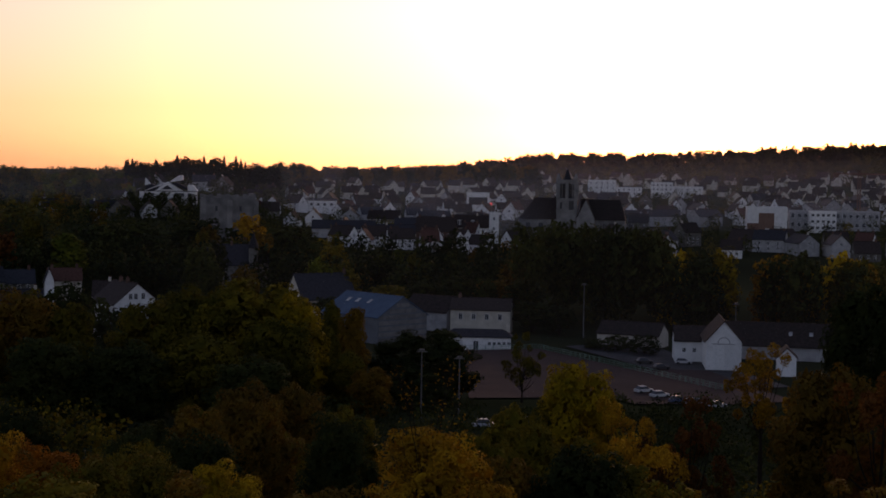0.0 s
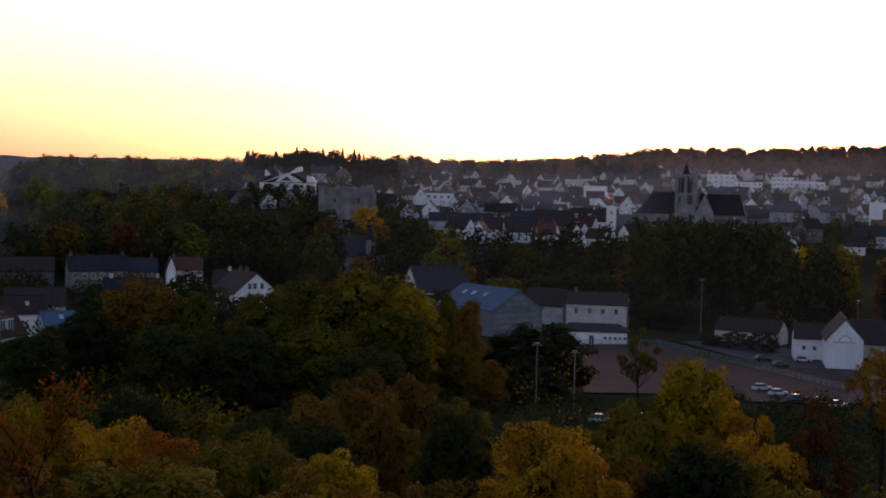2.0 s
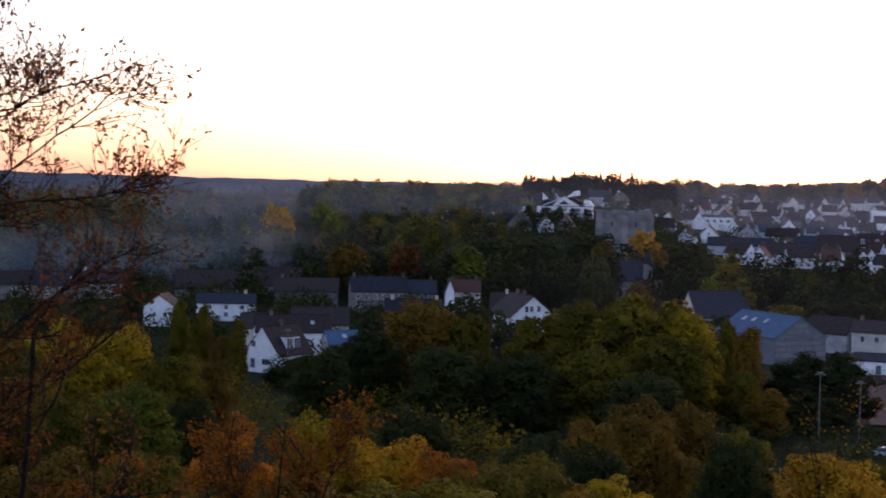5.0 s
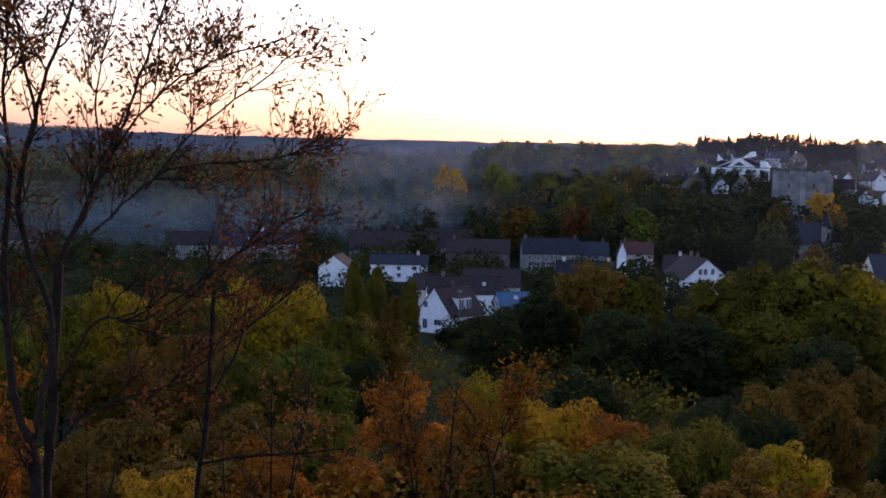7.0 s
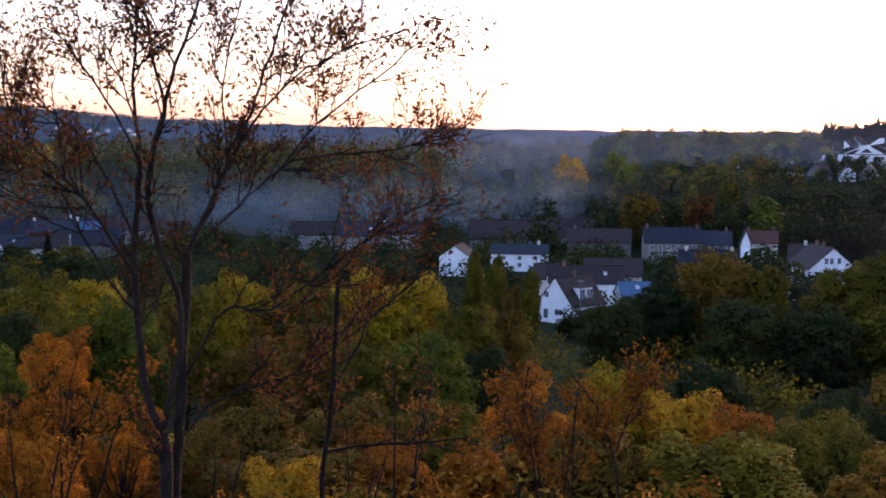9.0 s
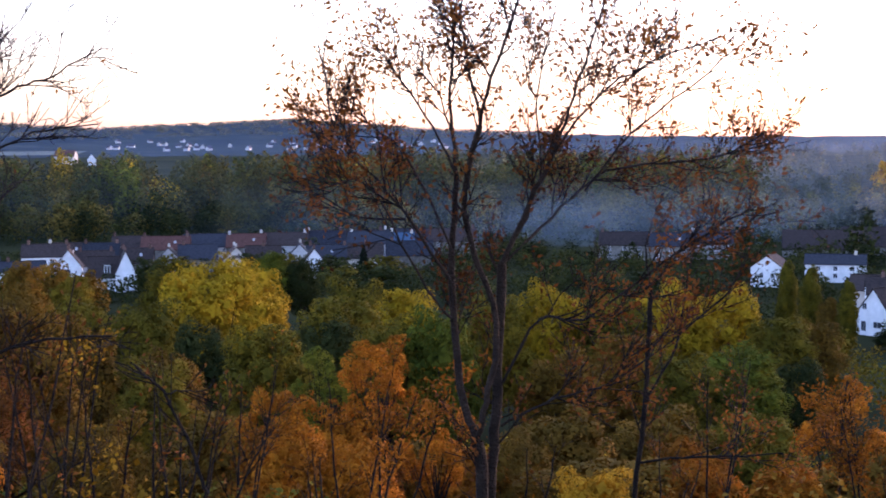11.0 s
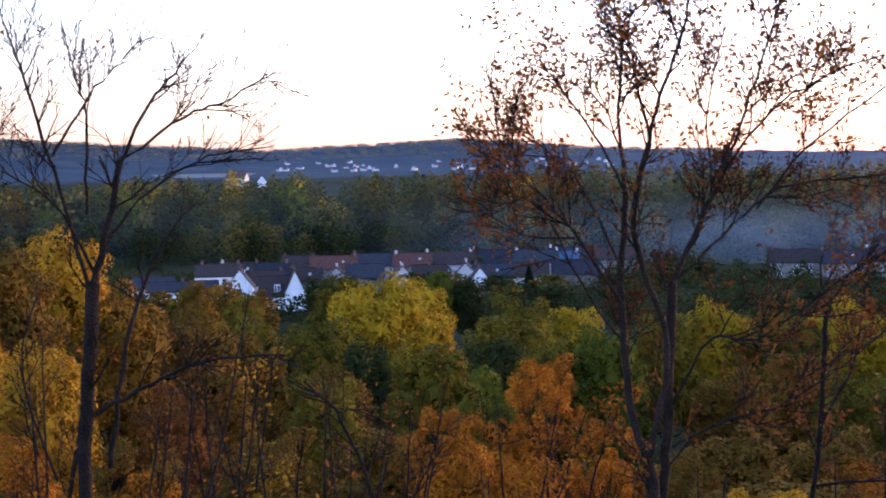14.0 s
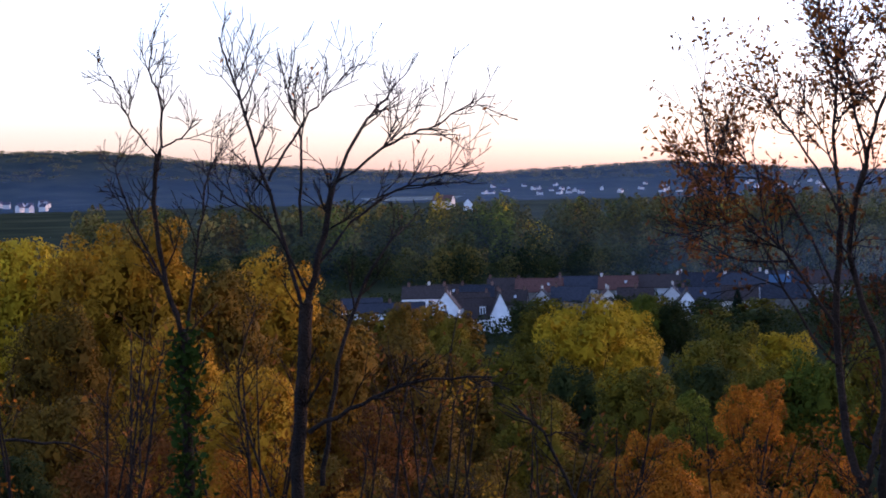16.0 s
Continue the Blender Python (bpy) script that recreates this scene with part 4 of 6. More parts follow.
KEEP_OUT = ((75.1, 846.7, 45), (-100.8, 692.7, 30), (207.3, 875.9, 60), (171.1, 1278.6, 62), (22.4, 999.8, 14), (-163.4, 885.0, 32))
tries = 0
while len(spots) < 330 and tries < 9000:
    tries += 1
    az = rr.uniform(-17.5, 12.5)
    d = 720 + 900 * rr.random() ** 1.15
    if az > 4 and d < 790:
        continue
    if 6.0 < az < 9.5 and rr.random() < 0.6:
        continue
    if az > 9.5 and (d < 830 or rr.random() < 0.7):
        continue
    if d > 1250 and rr.random() < 0.35:
        continue
    x, y = -d * math.sin(radians(az)), d * math.cos(radians(az))
    if any(math.hypot(x - q[0], y - q[1]) < q[2] + (40 if d < math.hypot(q[0], q[1]) and q[2] > 40 else 0) for q in KEEP_OUT):
        continue
    if any(math.hypot(x - q[0], y - q[1]) < 14 for q in spots):
        continue
    spots.append((x, y))
    if d > 1150:
        far_spots.append((x, y, rr.uniform(0, 180), rr.choice((0, 1, 3, 5))))
        continue
    town_house(x, y, rr.choice((0, 0, 90, 90, 30, -30, 60)) + rr.uniform(-14, 14), rr.choice((0, 0, 1, 1, 1, 2, 3, 4, 5, 5, 6, 7)))
# a few houses on the wooded slope to the south, and some further off
for x, y, kind, yaw in ((-243.2, 897.6, 0, -62), (-189.4, 838.9, 6, 16), (-165.6, 833.7, 1, -70), (-239.7, 970.9, 3, 20), (-217.4, 986.3, 4, 10), (-228.3, 870.6, 2, 25), (-252.3, 1070.7, 0, 15), (-240.9, 898.3, 0, -70)):
    town_house(x, y, yaw, kind)
for i in range(42):
    az, d = rr.uniform(38, 51), rr.uniform(2700, 3600)
    far_spots.append((-d * math.sin(radians(az)), d * math.cos(radians(az)), rr.uniform(0, 180), 1))
for i in range(9):
    az, d = rr.uniform(67.2, 69), rr.uniform(2300, 2800)
    far_spots.append((-d * math.sin(radians(az)), d * math.cos(radians(az)), rr.uniform(0, 180), 3))


def far_houses(rows):
    """The houses furthest off, past counting, as one mesh of walls and one of roofs with eaves and chimneys."""
    wall_b, roof_b = bmesh.new(), bmesh.new()
    for x, y, yaw, kind in rows:
        L, Wd, wl, rs = TOWN[kind][0] / 2, TOWN[kind][1] / 2, TOWN[kind][2], TOWN[kind][3]
        m = pose(x, y, ground(x, y), 0, 0, yaw)
        solid(wall_b, [m @ Vector(p) for p in ((-L, -Wd, -2), (-L, Wd, -2), (-L, Wd, wl), (-L, 0, wl + rs), (-L, -Wd, wl))], [m @ Vector(p) for p in ((L, -Wd, -2), (L, Wd, -2), (L, Wd, wl), (L, 0, wl + rs), (L, -Wd, wl))])
        for s in (-1, 1):
            q = [(-L - .3, s * (Wd + .4), wl - .4), (L + .3, s * (Wd + .4), wl - .4), (L + .3, 0, wl + rs + .05), (-L - .3, 0, wl + rs + .05)]
            solid(roof_b, [m @ Vector(p) for p in q], [m @ (Vector(p) + Vector((0, 0, 0.3))) for p in q])
        c_ = [(L - 1.2, -.4, wl + rs - 1), (L - .4, -.4, wl + rs - 1), (L - .4, .4, wl + rs - 1), (L - 1.2, .4, wl + rs - 1)]
        solid(roof_b, [m @ Vector(p) for p in c_], [m @ (Vector(p) + Vector((0, 0, 2.4))) for p in c_])
    tagged(part("far_houses", wall_b, CREAM, None), "pale walls of many small far houses", "houses", kind="stuff")
    tagged(part("far_roofs", roof_b, TILE, None), "dark roofs of many small far houses", "roofs", kind="stuff")


far_houses(far_spots)


# ---- sports ground, road and yard ----
def sheet(name, corners, material, label, lift=0.05, category="ground"):
    """A flat ground sheet with a little thickness, laid on the land between corners."""
    bm = bmesh.new()
    n = 8
    (ax, ay), (bx, by), (cx, cy), (dx, dy) = corners
    grid = []
    for i in range(n + 1):
        row = []
        for j in range(n + 1):
            u, v = i / n, j / n
            x = (ax * (1 - u) + bx * u) * (1 - v) + (dx * (1 - u) + cx * u) * v
            y = (ay * (1 - u) + by * u) * (1 - v) + (dy * (1 - u) + cy * u) * v
            row.append(bm.verts.new((x, y, ground(x, y) + lift + 0.25)))
        grid.append(row)
    for i in range(n):
        for j in range(n):
            bm.faces.new((grid[i][j], grid[i + 1][j], grid[i + 1][j + 1], grid[i][j + 1]))
    ob = part(name, bm, material, None)
    return tagged(ob, label, category, kind="structure")


C1, C2, C3, C4 = (5.2, 378.0), (25.2, 383.2), (60.6, 312.2), (5.6, 296.0)
sheet("pavement", (C1, C2, C3, C4), COURT, "dull red sports court behind a green fence", 0.1)
sheet("pavement", ((24, 349), (62, 346), (72, 300), (38, 290)), COURT, "reddish earth car park below the sports court", 0.08)
sheet("road", ((32.4, 390.7), (53.2, 401.5), (75.8, 321.2), (61.4, 316.1)), TARMAC, "dark tarmac yard and car park", 0.06)


def polar(az, d):
    return -d * math.sin(radians(az)), d * math.cos(radians(az))


sheet("meadow", (polar(52, 2450), polar(55.2, 2450), polar(55.6, 2800), polar(51.6, 2800)), GRASS, "pale green meadow on the far slope", 0.5)


def fence(a, b, n, label):
    """A tubular railing with posts, two rails and thin uprights."""
    ob = thing("fence", pose(a[0], a[1], ground(*a) + 0.3), label, "fence")
    dx, dy = b[0] - a[0], b[1] - a[1]
    for i in range(n + 1):
        f = i / n
        zz = ground(a[0] + dx * f, a[1] + dy * f) - ground(*a)
        part("post", box_bm(dx * f - 0.06, dy * f - 0.06, zz - 0.2, dx * f + 0.06, dy * f + 0.06, zz + 1.3), GREENP, ob)
    z1 = ground(*b) - ground(*a)
    for hgt in (0.25, 0.75, 1.22):
        t = Tubes()
        t.add([(0, 0, hgt), (dx, dy, z1 + hgt)], [0.05, 0.05], 5)
        link("rail", t.mesh("rail"), GREENP, ob)


fence(C2, C3, 36, "pale green railing along the sports court")
fence(C1, C2, 10, "pale green railing behind the sports court")


def lamp_pole(x, y, top, label):
    z = ground(x, y)
    h = top - z
    ob = thing("street_lamp", pose(x, y, z), label, "lamp post")
    t = Tubes()
    t.add([(0, 0, -0.3), (0, 0, h * 0.5), (0, 0, h)], [0.16, 0.12, 0.09], 8)
    link("pole", t.mesh("pole"), METAL, ob)
    part("lamp_head", box_bm(-0.5, -0.25, h - 0.12, 0.5, 0.25, h + 0.14), METAL, ob)
    part("bracket", box_bm(-0.9, -0.06, h - 0.35, 0.9, 0.06, h - 0.2), METAL, ob)


lamp_pole(39.3, 413.2, 17.1, "tall floodlight mast beside the sports ground")
lamp_pole(76.0, 384.6, 14.8, "tall floodlight mast behind the white hall")
lamp_pole(-3.4, 255.0, 17.1, "grey floodlight mast near the round tree")
lamp_pole(3.2, 262.0, 15.1, "thin grey mast near the sports court")
lamp_pole(-122.1, 317.3, 12.9, "street lamp before a white house")


def car(x, y, yaw, paint):
    ob = thing("car", pose(x, y, ground(x, y) + 0.32, 0, 0, yaw), paint + " parked car on the tarmac", "car", "parked cars")
    bm = bmesh.new()
    solid(bm, [(-2.1, -0.85, 0.25), (2.1, -0.85, 0.25), (2.1, 0.85, 0.25), (-2.1, 0.85, 0.25)], [(-2.05, -0.82, 0.85), (2.0, -0.8, 0.78), (2.0, 0.8, 0.78), (-2.05, 0.82, 0.85)])
    bmesh.ops.bevel(bm, geom=bm.edges[:], offset=0.1, segments=2, affect="EDGES")
    part("body", bm, CARS[paint], ob)
    bm = bmesh.new()
    solid(bm, [(-1.7, -0.78, 0.84), (1.0, -0.78, 0.84), (1.0, 0.78, 0.84), (-1.7, 0.78, 0.84)], [(-1.3, -0.6, 1.38), (0.25, -0.6, 1.38), (0.25, 0.6, 1.38), (-1.3, 0.6, 1.38)])
    part("cabin", bm, GLASS, ob, "dark glazing")
    bm = bmesh.new()
    box(bm, -1.32, -0.62, 1.38, 0.27, 0.62, 1.44)
    part("roof", bm, CARS[paint], ob)
    for wx in (-1.3, 1.3):
        for wy in (-0.8, 0.8):
            bm = bmesh.new()
            bmesh.ops.create_cone(bm, cap_ends=True, segments=14, radius1=0.31, radius2=0.31, depth=0.2)
            part("wheel", bm, RUBBER, ob, "", pose(wx, wy, 0.31, 90, 0, 0))


for x, y, yaw, paint in ((58.3, 357.3, -8, "white"), (51.3, 346.3, 20, "black"), (61.9, 366.9, -5, "black"), (48.7, 356.7, 15, "black"),
                         (42.3, 309.2, 30, "white"), (44.7, 302.8, 30, "white"), (47.6, 296.2, 25, "blue"), (50.3, 291.7, 30, "silver"), (53.1, 285.2, 30, "silver"),
                         (18.0, 224.3, 40, "white"), (19.9, 221.1, 40, "white"), (22.0, 218.9, 40, "silver"), (14.2, 239.6, 30, "silver"), (7.2, 235.9, 10, "silver")):
    car(x, y, yaw, paint)
crane = thing("tower_crane", pose(257.0, 925.0, ground(257.0, 925.0)), "rust-orange tower crane behind the long building", "crane")
for sx in (-0.8, 0.8):
    for sy in (-0.8, 0.8):
        part("mast_leg", box_bm(sx - 0.15, sy - 0.15, 0, sx + 0.15, sy + 0.15, 34), CRANE, crane)
for i in range(21):
    t = Tubes()
    a = -0.8 if i % 2 else 0.8
    t.add([(a, -0.8, i * 1.6), (-a, -0.8, i * 1.6 + 1.6)], [0.09, 0.09], 4)
    link("brace", t.mesh("brace"), CRANE, crane)
part("jib", box_bm(-16, -0.5, 31.5, 20, 0.5, 32.3), CRANE, crane)
part("counterweight", box_bm(-16, -0.9, 29.6, -13, 0.9, 31.5), CRANE, crane)

# ---- old manor with turrets among the trees ----
manor = gable_house("manor", -79.0, 554.4, 8, 18, 10, 8, 7, STONE, SLATE, "old stone manor with a slate roof and pointed turrets", chimneys=(0.1, 0.5), category="manor")
for u, hh in ((8.0, 21.5), (12.0, 16.0), (-8, 17)):
    bm = bmesh.new()
    bmesh.ops.create_cone(bm, cap_ends=True, segments=12, radius1=1.7, radius2=1.7, depth=hh - 5)
    tw = part("turret", bm, STONE, manor, "", pose(u, -4, (hh - 5) / 2 - 2.5))
    bm = bmesh.new()
    bmesh.ops.create_cone(bm, cap_ends=True, segments=12, radius1=2.1, radius2=0.05, depth=6)
    part("turret_roof", bm, SLATE, tw, "", pose(0, 0, (hh - 5) / 2 + 3))

# ---- trees of the valley ----
G = "trees in the valley"
for x, y, top, r, hue, shape in (
        (-32.3, 253.0, 29.3, 12.6, "olive", "broad"), (-42.3, 254.5, 27.5, 9.3, "olive", "broad"), (-52.8, 264.8, 24.4, 8.2, "olive", "broad"),
        (-64.2, 254.0, 24.6, 6.5, "olive", "broad"), (-72.7, 251.7, 26.3, 9.9, "brown", "broad"), (-78.3, 242.7, 21.9, 7.3, "dark", "broad"),
        (-57.9, 217.4, 23.0, 8.5, "dark", "broad"), (-47.2, 220.0, 21.9, 8.5, "dark", "broad"), (-37.1, 227.0, 22.8, 8.7, "olive", "broad"),
        (-26.1, 238.6, 23.9, 7.3, "olive", "broad"), (-24.5, 248.8, 26.8, 7.1, "yellow", "broad"), (-38.0, 259.2, 27.3, 7.5, "olive", "broad"), (-81.1, 225.9, 20.2, 6.8, "dark", "broad"), (-27.3, 213.3, 20.6, 8.2, "dark", "broad")):
    plant(x, y, top, r, hue, shape, "mid", "on the valley floor", G)
for x, y, top, r, hue, shape in (
        (-20.8, 284.3, 22.7, 2.7, "olive", "column"), (-16.7, 279.5, 22.0, 2.8, "brown", "column"), (-21.7, 274.2, 18.6, 4.2, "olive", "broad"), (-16.1, 249.5, 17.6, 5.2, "olive", "broad"),
        (-3.9, 285.0, 17.8, 11.2, "dark", "dome"), (-5.0, 272.0, 11.5, 7.5, "dark", "dome"), (15.8, 289.6, 16.9, 4.4, "olive", "sparse"), (-11.3, 239.8, 16.2, 4.6, "brown", "broad"),
        (-140.0, 298.8, 20.5, 2.3, "olive", "column"), (-133.6, 296.3, 19.8, 2.2, "olive", "column"), (-128.4, 293.1, 13.7, 2.2, "brown", "column"), (-124.1, 292.8, 17.3, 2.2, "olive", "column"),
        (-110.5, 298.2, 10.0, 7.2, "dark", "broad"), (-104.9, 307.6, 11.9, 8.0, "dark", "broad"), (-118.7, 302.6, 6.6, 4.3, "dark", "broad"), (-160.6, 299.7, 12.0, 3.9, "dark", "broad")):
    plant(x, y, top, r, hue, shape, "mid", "on the valley floor", G)
for x, y, top, r, hue, shape in ((5.4, 84.9, 33.7, 2.4, "olive", "broad"), (10.5, 74.3, 35.4, 2.7, "gold", "sparse"), (13.3, 78.9, 36.5, 2.9, "rust", "sparse"), (2.6, 55.0, 37.4, 2.1, "brown", "broad"), (7.0, 59.6, 36.7, 2.5, "olive", "broad"),
        (-181.3, 861.1, 34.1, 2.7, "dark", "dome"), (-171.5, 861.1, 33.6, 3.0, "dark", "dome"), (-162.9, 860.7, 33.8, 3.0, "dark", "dome"), (-154.7, 862.2, 33.2, 3.0, "dark", "dome"), (-146.4, 863.7, 32.7, 2.7, "dark", "dome")):
    plant(x, y, top, r, hue, shape, "mid" if y < 200 else "far", "on the slope" if y < 200 else "in a row before the villa", "trees on the hillside" if y < 200 else "round trees before the villa")
# trees on the hillside below the lookout
H = "trees on the hillside"
for x, y, top, r, hue, shape in (
        (-17.1, 128.9, 29.4, 4.4, "brown", "broad"), (-13.2, 134.4, 28.5, 3.8, "brown", "broad"), (-19.6, 118.4, 28.9, 3.2, "brown", "broad"), (-6.4, 104.8, 31.1, 3.2, "olive", "broad"),
        (-10.4, 94.4, 31.2, 3.1, "olive", "broad"), (-12.2, 84.1, 32.2, 2.7, "dark", "broad"), (-17.0, 86.4, 31.7, 2.8, "olive", "broad"), (-18.9, 82.9, 31.9, 2.4, "olive", "broad"),
        (10.2, 109.6, 34.2, 4.0, "yellow", "broad"), (12.6, 104.3, 32.6, 3.0, "gold", "sparse"), (4.9, 99.9, 32.3, 2.7, "olive", "broad"), (8.2, 109.7, 31.5, 2.5, "olive", "sparse"),
        (25.5, 117.3, 35.1, 3.0, "gold", "sparse"), (24.2, 91.9, 36.5, 4.3, "brown", "broad"), (54.7, 192.5, 34.4, 6.5, "dark", "broad"), (22.9, 76.7, 38.5, 3.3, "rust", "sparse"), (8.1, 89.7, 32.2, 2.7, "olive", "sparse"), (2.2, 72.0, 35.3, 2.2, "olive", "broad")):
    plant(x, y, top, r, hue, shape, "mid", "on the hillside below the lookout", H)
for x, y, top, r, hue, shape in (
        (-75.5, 157.9, 27.5, 5.6, "olive", "broad"), (-82.9, 159.8, 30.0, 6.5, "yellow", "broad"), (-86.2, 152.3, 31.1, 6.3, "yellow", "broad"), (-89.3, 144.7, 30.6, 6.1, "olive", "broad"),
        (-95.2, 140.9, 31.3, 6.1, "yellow", "broad"), (-97.4, 133.2, 30.6, 5.3, "olive", "broad"), (-73.3, 164.4, 26.3, 4.4, "brown", "broad"), (-63.3, 124.9, 28.4, 5.3, "green", "broad"),
        (-65.6, 118.0, 28.5, 5.1, "olive", "broad"), (-77.8, 128.3, 28.6, 5.7, "brown", "broad"), (-62.6, 136.3, 25.8, 4.3, "dark", "broad"), (-72.0, 108.3, 29.3, 4.9, "brown", "broad"),
        (-121.5, 111.7, 35.5, 5.9, "yellow", "dome"), (-120.4, 117.2, 34.6, 5.4, "yellow", "dome"), (-129.2, 113.5, 33.4, 4.2, "olive", "dome"), (-144.7, 145.2, 32.7, 3.9, "green", "broad"), (-141.8, 148.1, 31.5, 3.1, "dark", "broad"), (-109.7, 123.3, 32.7, 5.9, "olive", "broad"), (-101.9, 123.4, 32.3, 5.2, "yellow", "broad")):
    plant(x, y, top, r, hue, shape, "near", "on the hillside below the lookout", H)
for x, y, top, r, hue, shape in (
        (-71.7, 62.3, 34.7, 3.8, "brown", "broad"), (-106.7, 90.7, 33.2, 5.8, "olive", "broad"), (-81.5, 81.2, 34.0, 4.8, "olive", "broad"), (-92.4, 84.2, 32.8, 3.8, "dark", "broad"),
        (-94.9, 73.5, 34.5, 5.0, "brown", "broad"), (-88.2, 95.5, 32.6, 4.9, "dark", "broad"), (-81.1, 95.2, 32.7, 4.7, "olive", "broad"), (-77.9, 97.8, 33.7, 4.7, "green", "broad"),
        (-69.5, 28.3, 46.4, 4.7, "yellow", "broad"), (-65.6, 29.7, 45.8, 3.8, "gold", "broad"), (-59.3, 29.0, 46.9, 3.5, "gold", "broad"), (-58.0, 31.5, 44.9, 3.6, "brown", "broad"),
        (-64.4, 38.5, 44.7, 3.8, "gold", "broad"), (-63.2, 40.4, 42.5, 4.1, "brown", "broad"), (-65.5, 46.1, 40.1, 4.6, "brown", "broad"), (-55.4, 23.3, 43.7, 2.7, "brown", "broad"), (-49.2, 24.8, 43.4, 2.5, "gold", "broad")):
    plant(x, y, top, r, hue, shape, "near", "on the hillside below the lookout", H)
for x, y, top, r, hue, shape in (
        (0.0, 44.0, 40.6, 2.6, "gold", "broad"), (-20.5, 57.5, 38.3, 2.6, "yellow", "broad"), (-17.0, 55.5, 38.0, 2.4, "gold", "broad"), (-14.2, 54.0, 37.6, 2.2, "orange", "broad"), (-11.5, 56.0, 37.2, 2.4, "olive", "broad"), (-8.2, 56.0, 36.9, 2.3, "yellow", "broad"), (-22.8, 66.2, 35.9, 1.7, "yellow", "broad"), (-17.8, 59.4, 36.9, 2.5, "brown", "broad"), (-15.1, 58.1, 36.5, 2.0, "orange", "broad"),
        (-16.5, 38.6, 41.3, 1.6, "orange", "sparse"), (-16.7, 61.8, 36.5, 2.9, "orange", "broad"), (-13.5, 62.6, 35.9, 2.7, "brown", "broad"), (-13.4, 46.1, 37.8, 2.4, "orange", "broad"), (-16.6, 41.9, 39.1, 2.2, "orange", "broad"),
        (-22.4, 25.6, 43.4, 0.8, "orange", "sparse"), (-20.0, 25.0, 42.3, 1.0, "orange", "sparse"), (-31.0, 45.5, 37.5, 3.1, "brown", "broad"), (-29.9, 52.0, 37.0, 3.2, "brown", "broad"), (-27.6, 55.5, 36.7, 2.8, "olive", "broad"), (-18.9, 40.9, 38.2, 2.0, "orange", "broad")):
    plant(x, y, top, r, hue, shape, "near", "close below the lookout", H)
for x, y, top, r, hue, shape in (
        (-23.5, 27.3, 43.2, 0.8, "orange", "sparse"), (-26.0, 27.8, 42.7, 0.9, "green", "sparse"), (-23.9, 24.2, 42.4, 1.2, "orange", "sparse"), (-22.8, 25.2, 41.8, 1.4, "orange", "broad"), (-36.4, 34.3, 39.1, 2.2, "brown", "broad"),
        (-39.0, 22.6, 42.8, 2.2, "gold", "broad"), (-37.2, 25.4, 41.3, 2.2, "rust", "sparse"), (-37.0, 15.5, 42.9, 2.1, "brown", "broad"), (-34.1, 16.9, 42.3, 1.9, "rust", "sparse"), (-37.4, 30.2, 39.5, 2.4, "brown", "sparse"), (-23.4, 8.9, 43.9, 0.8, "dark", "broad"),
        (-23.6, 27.2, 40.7, 1.6, "rust", "sparse"), (-5.4, 79.8, 34.9, 2.7, "dark", "broad"), (-10.6, 84.3, 35.3, 3.2, "brown", "broad"), (-11.2, 69.1, 35.7, 2.7, "dark", "broad")):
    plant(x, y, top, r, hue, shape, "near", "close below the lookout", H)
for x, y, top, r, hue, shape in (
        (-18.6, 59.2, 36.9, 2.2, "yellow", "broad"), (-11.4, 48.7, 38.4, 2.1, "olive", "broad"), (-9.7, 51.1, 37.8, 2.0, "olive", "broad"), (-9.4, 36.9, 39.8, 1.7, "green", "broad"), (-11.8, 34.0, 40.1, 1.5, "brown", "broad"), (-18.8, 93.2, 31.8, 3.6, "dark", "broad"), (-30.7, 105.6, 30.9, 4.2, "dark", "broad"),
        (-32.2, 94.7, 32.3, 2.8, "dark", "broad"), (-16.1, 30.0, 40.6, 1.5, "orange", "broad"), (-17.2, 27.0, 40.9, 1.5, "gold", "broad"), (-20.0, 22.4, 41.9, 1.1, "orange", "broad"), (-23.2, 32.6, 39.8, 1.5, "brown", "broad"), (-24.9, 16.8, 42.0, 1.4, "orange", "sparse"), (-28.5, 22.1, 41.1, 1.5, "brown", "broad"), (-20.9, 21.5, 42.2, 1.3, "orange", "broad"),
        (-109.7, 102.4, 36.4, 7.4, "yellow", "dome"), (-94.2, 103.6, 33.5, 6.1, "olive", "broad"), (-133.6, 105.2, 30.2, 6.5, "olive", "broad"), (-275.1, 199.8, 21.6, 5.8, "brown", "broad"), (-261.1, 201.9, 19.1, 6.3, "olive", "broad"), (-122.3, 86.9, 33.6, 5.7, "brown", "broad"), (-53.1, 45.7, 37.9, 2.7, "olive", "broad"), (-25.2, 16.4, 42.6, 1.4, "brown", "sparse"), (-25.6, 11.5, 43.2, 1.3, "rust", "broad"), (-26.3, 14.5, 42.7, 1.4, "orange", "sparse")):
    plant(x, y, top, r, hue, shape, "near", "on the slope below the lookout", H)

